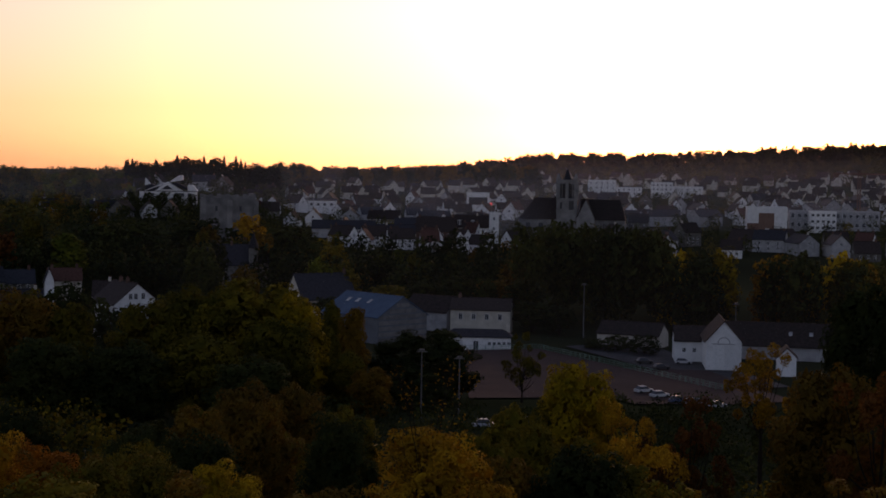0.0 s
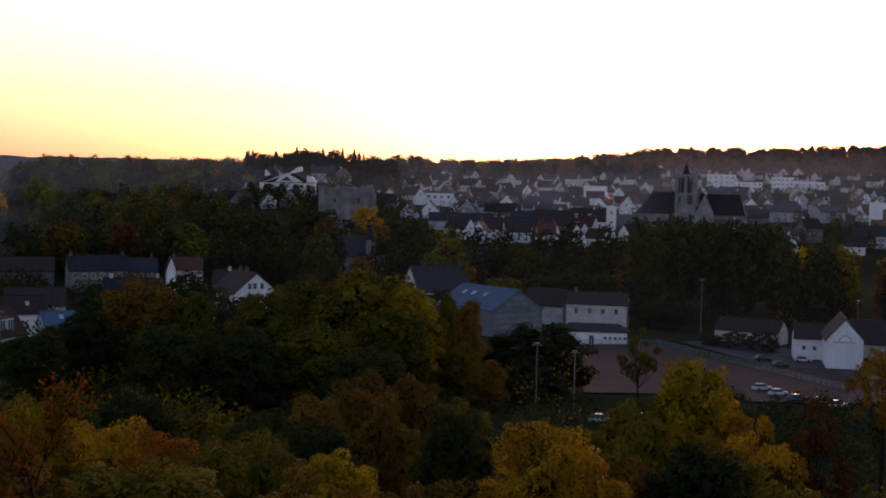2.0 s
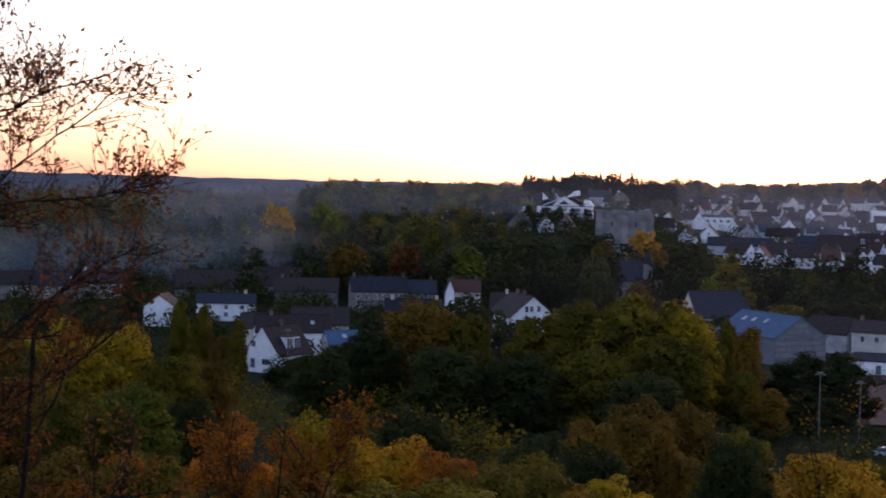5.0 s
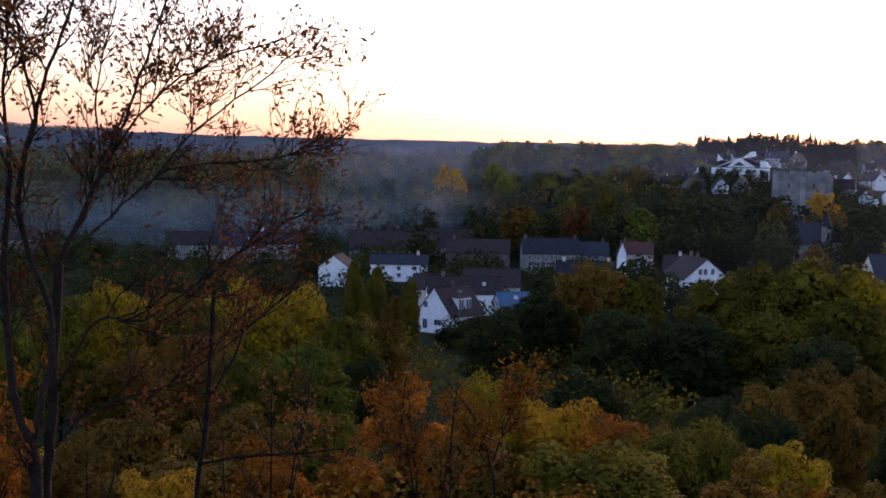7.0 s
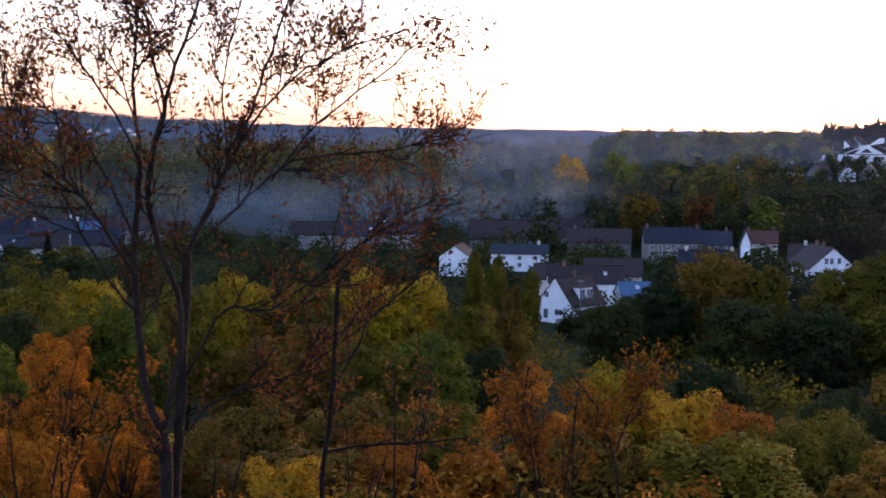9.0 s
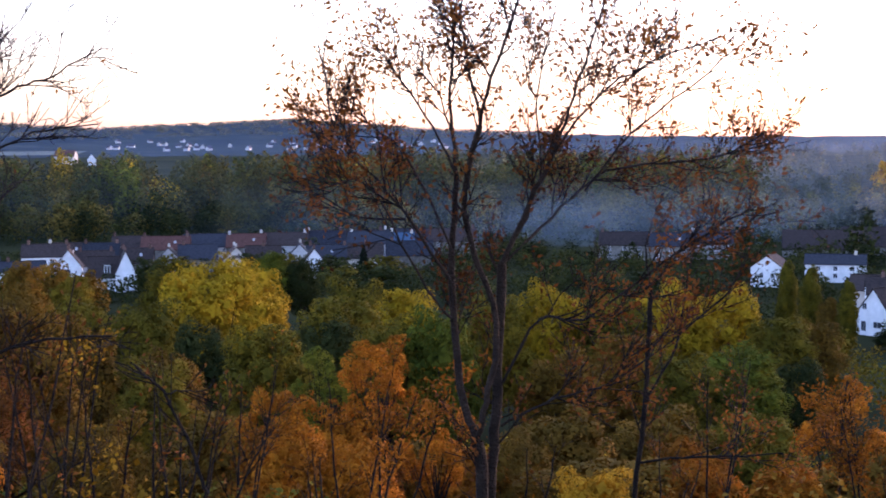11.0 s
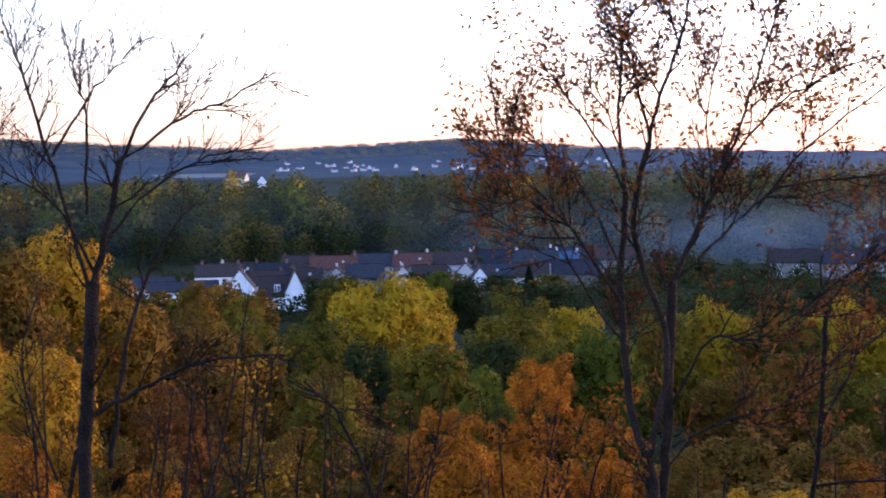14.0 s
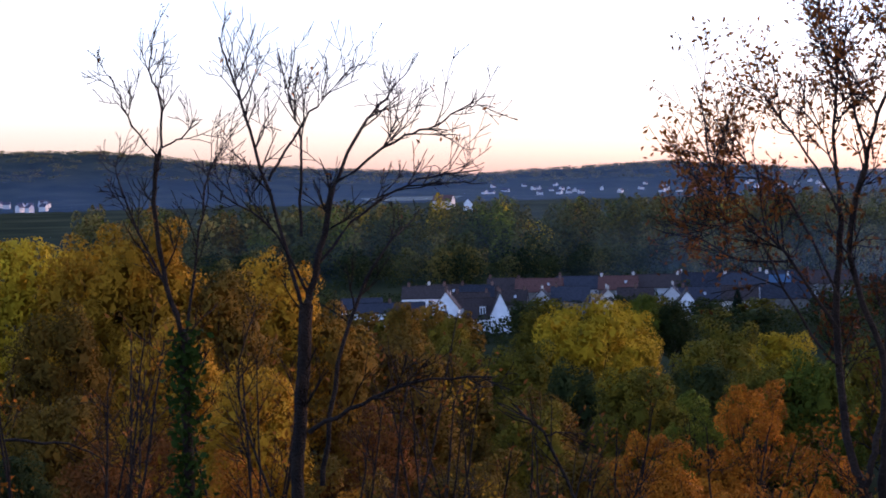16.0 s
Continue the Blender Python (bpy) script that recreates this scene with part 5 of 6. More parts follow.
# ---- trees further off, singly ----
F = "trees beyond the houses"
for x, y, top, r, hue, shape in (
        (-256.7, 651.3, 35.4, 9.6, "gold", "broad"), (-252.8, 642.0, 25.7, 11.8, "olive", "broad"), (-131.3, 520.5, 24.0, 6.0, "green", "column"), (-155.6, 523.0, 24.4, 7.2, "rust", "broad"), (-175.8, 516.5, 24.5, 9.5, "brown", "broad"),
        (-224.3, 599.4, 17.7, 9.7, "dark", "broad"), (-190.7, 600.5, 16.3, 8.4, "dark", "broad"), (-163.5, 598.1, 15.0, 7.1, "dark", "broad"), (-142.1, 624.1, 23.9, 12.1, "dark", "broad"), (-119.1, 608.5, 20.5, 11.8, "dark", "broad"),
        (-123.9, 546.1, 12.4, 7.4, "dark", "broad"), (-86.0, 654.4, 27.8, 8.8, "gold", "broad"), (-106.2, 641.3, 26.2, 14.8, "dark", "broad"), (-64.3, 636.8, 23.4, 14.6, "dark", "broad"), (-127.6, 627.1, 23.9, 14.6, "dark", "broad"), (-211.7, 750.7, 26.7, 16.3, "olive", "broad"), (-238.2, 763.7, 22.8, 16.7, "dark", "broad")):
    plant(x, y, top, r, hue, shape, "far", "beyond the valley houses", F)
rt = random.Random(9)
# tall poplars before the church
for i in range(44):
    az = rt.uniform(-16.5, -2.6)
    d = rt.uniform(430, 500)
    top = 48 - d * math.tan(radians(rt.uniform(1.75, 2.3) if az > -8.6 else rt.uniform(2.7, 3.4)))
    copse(-d * math.sin(radians(az)), d * math.cos(radians(az)), top, rt.uniform(6, 9), "dark" if az > -8.6 or rt.random() < 0.2 else rt.choice(("olive", "gold", "yellow")))
# belt of trees between the valley houses and the town
for i in range(70):
    az = rt.uniform(-3.4, 21)
    d = rt.uniform(470, 660)
    el = (3.2 if az < 4 else 2.9 if az < 9 else 2.5) + rt.uniform(-0.35, 0.5) + (560 - d) * 0.004
    x, y = -d * math.sin(radians(az)), d * math.cos(radians(az))
    if az > 11 and d < 590:
        continue
    top = min(48 - d * math.tan(radians(el)), ground(x, y) + 26)
    copse(x, y, max(top, ground(x, y) + 8), rt.uniform(4.5, 8), rt.choice(("dark", "dark", "dark", "olive", "olive", "brown", "green")))
# rounded crowns along the wooded rise south of the keep
rs2 = random.Random(31)
for i in range(230):
    az = rs2.uniform(11.8, 20.6)
    tier = i % 4
    dist = rs2.uniform(1020, 1120) - 60 * tier
    el = (-0.32 if az < 13 or az > 19.9 else -0.2) + rs2.uniform(-0.22, 0.2) - 0.42 * tier
    copse(-dist * math.sin(radians(az)), dist * math.cos(radians(az)), 48 + dist * math.tan(radians(el)), rs2.uniform(6, 11), rs2.choice(("dark", "green", "olive", "green", "wood", "brown")))
for i in range(60):
    az = rs2.uniform(-4, 6.8)
    dist = rs2.uniform(1400, 1520)
    copse(-dist * math.sin(radians(az)), dist * math.cos(radians(az)), 48 + dist * math.tan(radians(rs2.uniform(-0.1, 0.33))), rs2.uniform(8, 14), rs2.choice(("dark", "dark", "brown")))
for hue, crowns in copses.items():
    V, Fc, S, T, o = [], [], [], [], 0
    for k, (x, y, top, r, shape) in enumerate(crowns):
        me = tree_meshes(shape, "far", k % 3)[0]
        co = np.empty(len(me.vertices) * 3)
        me.vertices.foreach_get("co", co)
        s = r / 8.0
        turn = np.array([[math.cos(k), math.sin(k), 0], [-math.sin(k), math.cos(k), 0], [0, 0, 1]])
        co = co.reshape(-1, 3) @ turn
        no = np.empty(len(co) * 3)
        me.attributes["custom_normal"].data.foreach_get("vector", no)
        S.append(no.reshape(-1, 3) @ turn)
        T.append(np.full(len(co), rt.uniform(-0.3, 0.3)))
        co = co * [s, s, min(1.4 * s, max(s, (top - ground(x, y) + 3) / 20))]
        V.append(co + [x, y, top - co[:, 2].max()])
        Fc.append(np.arange(len(co)).reshape(-1, 4)[:, ::-1] + o)
        o += len(co)
    tagged(link("woodland", raw_mesh("woodland", np.concatenate(V), np.concatenate(Fc), np.concatenate(S), np.concatenate(T)), LEAF[hue]), WORDS[hue] + " trees of the belt before the town and of the rise beside it", "wood", kind="stuff")
# firs and round trees on the skyline
for i in range(36):
    az = 6.6 + 5.6 * i / 35 + rt.uniform(-0.15, 0.15)
    d = rt.uniform(1040, 1130)
    x, y = -d * math.sin(radians(az)), d * math.cos(radians(az))
    fir = rt.random() < 0.5
    plant(x, y, 48 + d * math.tan(radians((rt.uniform(0.2, 0.6) if fir else rt.uniform(0.08, 0.4)) * (0.25 + 0.75 * math.sin(math.pi * (i + 1) / 38)))), rt.uniform(4, 6) if fir else rt.uniform(7, 11), "fir", "fir" if fir else "broad", "far", "on the skyline", "trees on the skyline")
# trees at the feet of the houses by the wood
for x, y, top, r, hue, shape in (
        (-313.8, 214.4, 16.5, 7.9, "brown", "broad"), (-300.3, 216.3, 17.4, 7.0, "olive", "broad"), (-303.6, 228.6, 17.9, 6.5, "brown", "broad"), (-283.1, 222.4, 16.9, 6.8, "brown", "broad"), (-326.7, 279.7, 14.4, 5.7, "dark", "broad"),
        (-337.9, 297.2, 13.4, 6.8, "olive", "broad"), (-337.3, 327.3, 11.8, 7.1, "dark", "broad"), (-321.6, 328.9, 12.1, 7.0, "olive", "broad"), (-310.5, 339.4, 11.5, 7.0, "dark", "broad"), (-310.1, 353.2, 13.4, 4.1, "fir", "fir"), (-298.5, 350.0, 11.4, 7.9, "olive", "broad"),
        (-286.1, 334.3, 9.8, 7.5, "dark", "broad"), (-295.5, 326.0, 10.0, 7.5, "olive", "broad"), (-217.4, 371.0, 8.7, 8.2, "dark", "broad"), (-199.9, 369.4, 8.7, 7.2, "dark", "broad"), (-212.6, 419.2, 9.1, 5.4, "dark", "broad"),
        (-132.1, 419.7, 8.0, 7.5, "dark", "broad"), (-114.6, 414.5, 9.9, 6.5, "dark", "broad"), (-107.6, 426.7, 9.0, 5.8, "olive", "broad")):
    plant(x, y, top, r, hue, shape, "far", "before the terraced houses", "trees by the terraced houses")
for x, y, top, r, hue, shape in ((-70.0, 327.6, 17.5, 8.3, "dark", "broad"), (-95.4, 373.0, 18.5, 8.0, "dark", "broad"), (-105.6, 375.4, 16.4, 8.1, "olive", "broad"), (-87.1, 369.9, 16.0, 5.8, "dark", "broad"), (-61.5, 334.4, 19.3, 7.1, "olive", "broad"), (-146.0, 458.0, 6.8, 4.6, "dark", "broad"), (-137.0, 462.0, 6.2, 4.4, "olive", "broad"), (-128.0, 466.0, 6.6, 4.2, "dark", "broad"), (-155.0, 454.0, 6.0, 4.0, "dark", "broad"), (-52.5, 452.0, 10.0, 6.0, "dark", "broad"), (-44.0, 449.0, 9.2, 5.5, "olive", "broad"), (-35.0, 447.0, 9.6, 5.8, "dark", "broad"), (25.6, 424.3, 11.4, 7.3, "dark", "broad"), (33.1, 418.7, 10.6, 6.4, "dark", "broad"), (25.4, 469.3, 14.4, 8.0, "dark", "broad"), (16.2, 479.8, 13.3, 7.3, "brown", "broad"), (5.4, 480.0, 13.8, 8.2, "dark", "broad"), (-5.4, 480.0, 12.5, 8.2, "dark", "broad"), (-17.1, 479.7, 11.1, 8.2, "olive", "broad"), (45.3, 382.4, 6.5, 4.4, "dark", "dome"), (51.5, 376.5, 7.5, 4.3, "dark", "dome"), (39.4, 386.0, 5.2, 3.7, "dark", "broad")):
    plant(x, y, top, r, hue, shape, "far", "behind the works yard", "trees round the yard")
# young trees that fill the slope under the larger ones
HUES = (("dark", "olive", "brown"), ("brown", "brown", "olive", "orange"), ("orange", "brown", "olive", "rust", "brown"))
for i in range(30):
    az = -18 + 90 * (i + rt.random()) / 30
    d = rt.uniform(26, 70)
    x, y = -d * math.sin(radians(az)), d * math.cos(radians(az))
    plant(x, y, max(48 - d * math.tan(radians(rt.uniform(10.4, 12.6))), ground(x, y) + 2.5), rt.uniform(2.0, 3.4), rt.choice(HUES[0 if az < 4 else 1 if az < 40 else 2]), rt.choice(("broad", "broad", "sparse")), "mid", "on the slope close below the lookout", "young trees on the slope")


# ---- far woods, not to be counted ----
def wood(name, az0, az1, d0, d1, n, h0, h1, seed, label, hue="wood", leaf=1.5, per=150, r0=4.5, r1=7.5, near_bias=1.0, sink=0.16, tint=0.3):
    rng = np.random.default_rng(seed)
    unit_P, unit_N = lobed(rng, broad_lobes(rng, 1.0, 0.5, 0.12, 12), 1100)
    V, Fc, S, T, o = [], [], [], [], 0
    for i in range(n):
        az, d = math.radians(rng.uniform(az0, az1)), d0 + (d1 - d0) * rng.random() ** near_bias
        x, y = -d * math.sin(az), d * math.cos(az)
        if d > 150 and any(abs(x - hx) < hr + r0 and abs(y - hy) < hr + r0 for hx, hy, hr in HOUSES):
            continue
        pick = rng.choice(len(unit_P), min(per, len(unit_P)), replace=False)
        a = rng.uniform(0, 6.28)
        R = np.array([[math.cos(a), -math.sin(a), 0], [math.sin(a), math.cos(a), 0], [0, 0, 1]])
        r, h = rng.uniform(r0, r1), rng.uniform(h0, h1)
        P = unit_P[pick] @ R.T * [2 * r, 2 * r, h] + [x, y, ground(x, y) - h * sink]
        N = unit_N[pick] @ R.T + rng.normal(size=(len(pick), 3)) * 0.3
        v, f = leaves(rng, P, N, leaf * h / 20)
        V.append(v)
        S.append(round_off(P, N))
        T.append(np.full(len(v), rng.uniform(-tint, tint)))
        Fc.append(f + o)
        o += len(v)
    ob = link(name, raw_mesh(name, np.concatenate(V), np.concatenate(Fc), np.concatenate(S), np.concatenate(T)), LEAF[hue])
    return tagged(ob, label, "wood", kind="stuff")


wood("woodland", -9.8, -5.4, 1190, 1245, 46, 5, 9, 93, "garden trees before the apartment blocks", "dark", leaf=1.5, per=200, r0=3, r1=5)
wood("woodland", 5.5, 12.5, 720, 1050, 150, 9, 15, 32, "dense trees round the keep and the villa", "dark", leaf=2.0, per=150, r0=4, r1=7)
wood("woodland", -3.5, 24, 500, 660, 240, 10, 20, 31, "dense belt of trees between valley and town", "dark", leaf=2.0, per=170, r0=4, r1=7)
for hue, n, seed in (("wood", 130, 1), ("olive", 90, 41), ("green", 50, 44), ("yellow", 6, 42), ("brown", 34, 43)):
    wood("woodland", 26, 66, 690, 820, n, 27, 43, seed, WORDS[hue] + " trees of the tall wood behind the terraced houses", hue, leaf=0.75, per=880, r0=7.5, r1=12, tint=0.2)
wood("woodland", 24, 66, 630, 700, 120, 14, 27, 2, "lower rounded trees at the edge of the wood", leaf=1.1, per=520, r0=6, r1=10)
wood("woodland", 24, 66, 620, 680, 60, 12, 22, 92, "dark lower trees at the edge of the wood", "dark", leaf=1.1, per=520, r0=6, r1=9)
for hue, n, seed in (("wood", 80, 3), ("olive", 80, 51), ("dark", 70, 52), ("brown", 36, 53)):
    wood("woodland", 12, 36, 720, 1000, n, 11, 20, seed, WORDS[hue] + " trees of the wooded slope south of the town", hue, leaf=1.7, per=240)
wood("woodland", 12, 21, 1000, 1650, 220, 12, 18, 4, "wooded ridge on the skyline", leaf=2.4, per=110)
wood("woodland", 21, 40, 1000, 2600, 320, 12, 18, 5, "far wooded plain in the haze", leaf=2.8, per=80)
wood("woodland", -19, 13, 1500, 2200, 900, 11, 17, 6, "wooded ridge behind the town", "wood", leaf=1.9, per=110, r0=6, r1=10, sink=0.25)
wood("woodland", -19, 6, 2000, 2300, 560, 17, 29, 16, "trees along the crest of the ridge", "dark", leaf=2.6, per=190, r0=7, r1=11, sink=0.3)
wood("woodland", -18, 13, 720, 1250, 260, 8, 13, 61, "dark garden trees close round the town houses", "dark", leaf=1.7, per=130, r0=3.5, r1=6)
wood("woodland", -18, 13, 700, 1500, 520, 6, 12, 7, "garden trees between the town houses", leaf=1.9, per=110, r0=3, r1=5.5)
wood("woodland", 34, 72, 3700, 4500, 900, 8, 13, 8, "wooded far hill", leaf=7.0, per=50, r0=14, r1=26, tint=0.15)
wood("woodland", 55, 66, 700, 820, 70, 24, 36, 10, "tall wood on the rise", leaf=2.2, per=200)
for hue, n, seed, az0 in (("brown", 70, 21, -19), ("orange", 44, 71, 14), ("olive", 90, 72, -19), ("gold", 30, 73, 30), ("green", 40, 74, -19)):
    wood("undergrowth", az0, 74, 20, 62, n, 2.0, 3.8, seed, WORDS[hue] + " bushes covering the upper slope", hue, leaf=0.62, per=850, r0=1.2, r1=2.2)
for hue, n, seed, az0 in (("olive", 100, 24, -19), ("green", 50, 94, 6), ("yellow", 36, 95, 18), ("gold", 24, 96, 14)):
    wood("undergrowth", az0, 74, 60, 150, n, 3, 5.5, seed, WORDS[hue] + " bushes covering the slope", hue, leaf=1.0, per=520, r0=2.2, r1=4.0)
wood("undergrowth", -19, 8, 150, 270, 120, 4, 7, 22, "dense young trees at the foot of the slope", "dark", leaf=1.7, per=300, r0=3.5, r1=6)
wood("undergrowth", 8, 74, 150, 300, 190, 6, 11, 25, "young trees at the foot of the slope below the houses", "olive", leaf=1.4, per=330, r0=3.5, r1=6)
wood("undergrowth", 17, 60, 395, 530, 330, 6, 10, 82, "dark garden trees before the terraced houses", "dark", leaf=1.9, per=220, r0=3.5, r1=6)
wood("undergrowth", 13, 46, 500, 690, 260, 6, 11, 81, "dark trees behind the terraced houses", "dark", leaf=2.2, per=170, r0=4, r1=7)
wood("undergrowth", 6, 66, 310, 640, 480, 4, 8.5, 23, "garden trees and hedges among the valley houses", "dark", leaf=2.4, per=150, r0=3, r1=5.5)


# ---- smoke over the valley, and tinted sheets that stand in for haze ----
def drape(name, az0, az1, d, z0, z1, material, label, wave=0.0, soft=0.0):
    """A hanging sheet of smoke or painted haze along an arc of the valley, with ends that thin out."""
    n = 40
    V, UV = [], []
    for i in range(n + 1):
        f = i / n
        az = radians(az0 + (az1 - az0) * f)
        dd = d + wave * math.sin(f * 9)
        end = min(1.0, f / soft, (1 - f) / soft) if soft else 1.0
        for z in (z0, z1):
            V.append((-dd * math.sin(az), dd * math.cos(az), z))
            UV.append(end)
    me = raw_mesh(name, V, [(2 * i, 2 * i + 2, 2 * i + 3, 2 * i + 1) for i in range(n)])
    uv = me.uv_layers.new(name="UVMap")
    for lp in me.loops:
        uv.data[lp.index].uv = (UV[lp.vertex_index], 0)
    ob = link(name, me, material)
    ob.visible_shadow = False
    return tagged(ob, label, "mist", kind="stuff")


# painted haze: a pale sheet that lightens the town and slope behind it
VEIL_A = mist("pale_haze_veil", 25, 75, 0.085, 0.3, (0.66, 0.72, 0.86))
# blue of the distant air, put into the colour of a sheet
VEIL_B = mist("far_haze_veil", 30, 150, 0.12, 0.2, (0.2, 0.4, 0.9))
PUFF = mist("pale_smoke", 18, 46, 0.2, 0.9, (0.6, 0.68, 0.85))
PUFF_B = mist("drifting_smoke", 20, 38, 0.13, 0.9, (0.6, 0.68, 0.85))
# bluish distance haze over the slope, painted as a sheet's colour
VEIL_C = mist("blue_haze_veil", 20, 65, 0.05, 0.4, (0.36, 0.5, 0.76))
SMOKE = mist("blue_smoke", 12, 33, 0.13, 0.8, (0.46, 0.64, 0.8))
# teal distance haze before the wood, likewise a sheet's colour
VEIL_F = mist("teal_haze_veil", 12, 60, 0.035, 0.3, (0.40, 0.60, 0.72))
# sunset-coloured haze on the ridge, painted into a sheet's tone
VEIL_E = mist("rosy_haze_veil", 40, 95, 0.09, 0.2, (0.8, 0.55, 0.6))
# added grey sheet that lifts the darks as glare from the sunset would
GLARE_VEIL = mist("valley_glare_veil", 10, 60, 0.018, 0.2, (0.62, 0.6, 0.66))
drape("mist", -24, 16, 300, -5, 62, GLARE_VEIL, "very thin grey sheet standing in for sunset glare over the valley floor", soft=0.2)
drape("mist", -24, 30, 905, -5, 80, VEIL_A, "thin pale sheet standing in for haze over the town", soft=0.2)
drape("mist", -24, 40, 1250, -5, 80, VEIL_A, "thin pale sheet standing in for haze over the slope", soft=0.3)
drape("mist", -24, 20, 1470, -5, 95, VEIL_E, "thin rosy sheet standing in for sunset haze before the wooded ridge", soft=0.2)
drape("mist", 8, 72, 950, -5, 70, VEIL_C, "blue-tinted sheet standing in for haze over the wooded slope", soft=0.25)
drape("mist", 12, 72, 660, -5, 64, VEIL_F, "thin teal-tinted sheet standing in for haze before the wood", soft=0.25)
drape("mist", 12, 76, 2300, -5, 160, VEIL_B, "blue-tinted sheet standing in for distance haze before the far hills", soft=0.1)
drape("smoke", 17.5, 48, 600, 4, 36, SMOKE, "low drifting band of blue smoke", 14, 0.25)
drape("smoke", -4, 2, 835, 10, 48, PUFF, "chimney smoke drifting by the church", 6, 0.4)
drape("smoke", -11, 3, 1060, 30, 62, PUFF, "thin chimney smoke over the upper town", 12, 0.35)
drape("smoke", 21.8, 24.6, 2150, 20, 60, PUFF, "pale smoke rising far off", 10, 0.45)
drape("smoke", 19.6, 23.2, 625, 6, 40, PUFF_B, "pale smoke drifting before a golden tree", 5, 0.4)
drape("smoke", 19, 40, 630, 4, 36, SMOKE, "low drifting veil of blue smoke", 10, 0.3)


# ---- bare and thinly leaved trees close to the lookout ----
def limb_tree(limbs, seed, label, leaf_hue, leaf_n, leaf_size, twig_gen=3, twig_len=0.9, ivy=None, reach=0.55, dense=1.0):
    """limbs: (start radius, end radius, points). Boughs grow from the limbs, twigs from the boughs, leaves from the twigs."""
    rng = np.random.default_rng(seed)
    base = Vector(limbs[0][2][0])
    ob = thing("tree", Matrix.Translation(base), label, "tree", "thin trees by the lookout")
    wood_, twigs = Tubes(), Tubes()
    tips = []

    def wiggle(points, r0, r1, sides, store, amp):
        pts = [Vector(p) for p in points]
        out, rad = [], []
        for i in range(len(pts) - 1):
            n = 5 if sides > 4 else 2
            for k in range(n):
                f = k / n
                a, b = pts[i], pts[i + 1]
                pm, pn = pts[max(i - 1, 0)], pts[min(i + 2, len(pts) - 1)]
                q = 0.5 * ((2 * a) + (b - pm) * f + (2 * pm - 5 * a + 4 * b - pn) * f * f + (3 * a - pm - 3 * b + pn) * f ** 3)
                out.append(q + Vector(rng.normal(size=3)) * amp)
                rad.append(r0 + (r1 - r0) * (i + f) / (len(pts) - 1))
        out.append(pts[-1])
        rad.append(r1)
        out[0] = pts[0]
        store.add([p - base for p in out], rad, sides)
        return out, rad

    def grow(line, rad, gen, length, thick=False):
        if gen == 0:
            return
        run = sum((line[k + 1] - line[k]).length for k in range(len(line) - 1))
        n = max(2, int(run * (9.0, 7.0, 6.0)[gen - 1] * dense * (0.4 if thick else 1.0) + rng.random()))
        for k in range(n):
            i = int(rng.uniform(0.25, 1.0) * (len(line) - 1))
            p = line[i]
            along = (line[min(i + 1, len(line) - 1)] - line[max(i - 1, 0)]).normalized()
            side = Vector(rng.normal(size=3))
            side = (side - along * side.dot(along)).normalized()
            d = (along + side * rng.uniform(0.5, 1.15) + Vector((0, 0, 0.2))).normalized()
            ln = length * rng.uniform(0.55, 1.3) * (1.0 - 0.6 * i / (len(line) - 1) if gen == 3 else 1.0)
            bend = Vector(rng.normal(size=3)) * 0.08 + Vector((0, 0, 0.08))
            pts = [p, p + d * ln * 0.5, p + (d + bend) * ln]
            r = min(rad[i] * 0.75, 0.0038 * gen + 0.0028)
            out, rr_ = wiggle(pts, r, 0.0045, 3, twigs, ln * 0.008)
            tips.append((out[-1], d))
            tips.append((out[len(out) // 2], d))
            grow(out, rr_, gen - 1, length * reach)

    lines = []
    for r0, r1, pts in limbs:
        out, rad = wiggle(pts, r0 * 0.56, r1 * 0.8, 7, wood_, 0.009)
        lines.append((out, rad))
    for (r0, r1, pts), (out, rad) in zip(limbs, lines):
        hi = [k for k, p in enumerate(out) if p.z > base.z + (1.2 if leaf_n > 20 else 0.1)]
        if len(hi) > 3:
            grow([out[k] for k in hi], [rad[k] for k in hi], twig_gen, twig_len, r0 >= 0.05)
    link("trunk", wood_.mesh("trunk"), BARK, ob)
    link("brushwood", twigs.mesh("brushwood"), BARK, ob, "fine bare twigs")["kind"] = "stuff"
    if leaf_n:
        few = rng.choice(len(tips), min(int(len(tips) * 0.55) + 1, leaf_n), replace=False)
        pick = rng.choice(few, leaf_n)
        P = np.array([tips[k][0] - base for k in pick]) + rng.normal(size=(leaf_n, 3)) * leaf_size * 0.8
        N = rng.normal(size=(leaf_n, 3)) + [0, 0, 0.4]
        link("foliage", raw_mesh("foliage", *leaves(rng, P, N, leaf_size, 0.2, 0.22)), LEAF[leaf_hue], ob, WORDS[leaf_hue] + " leaves hanging on")
    if ivy:
        line, z0, z1 = lines[ivy[0]][0], ivy[1], ivy[2]
        ps = [p for p in line if z0 < p.z < z1]
        n = 900
        P = np.array([ps[k] - base for k in rng.integers(0, len(ps), n)]) + rng.normal(size=(n, 3)) * [0.09, 0.09, 0.12]
        link("ivy", raw_mesh("ivy", *leaves(rng, P, rng.normal(size=(n, 3)), 0.09)), LEAF["ivy"], ob, "green ivy on the trunk")
    return ob


def deep(p, k):
    """Push a bough's places a little towards or away from the lookout."""
    return [(x * (1 + k * i / len(p)), y * (1 + k * i / len(p)), z) for i, (x, y, z) in enumerate(p)]


def Lp(*n):
    return [tuple(n[i:i + 3]) for i in range(0, len(n), 3)]


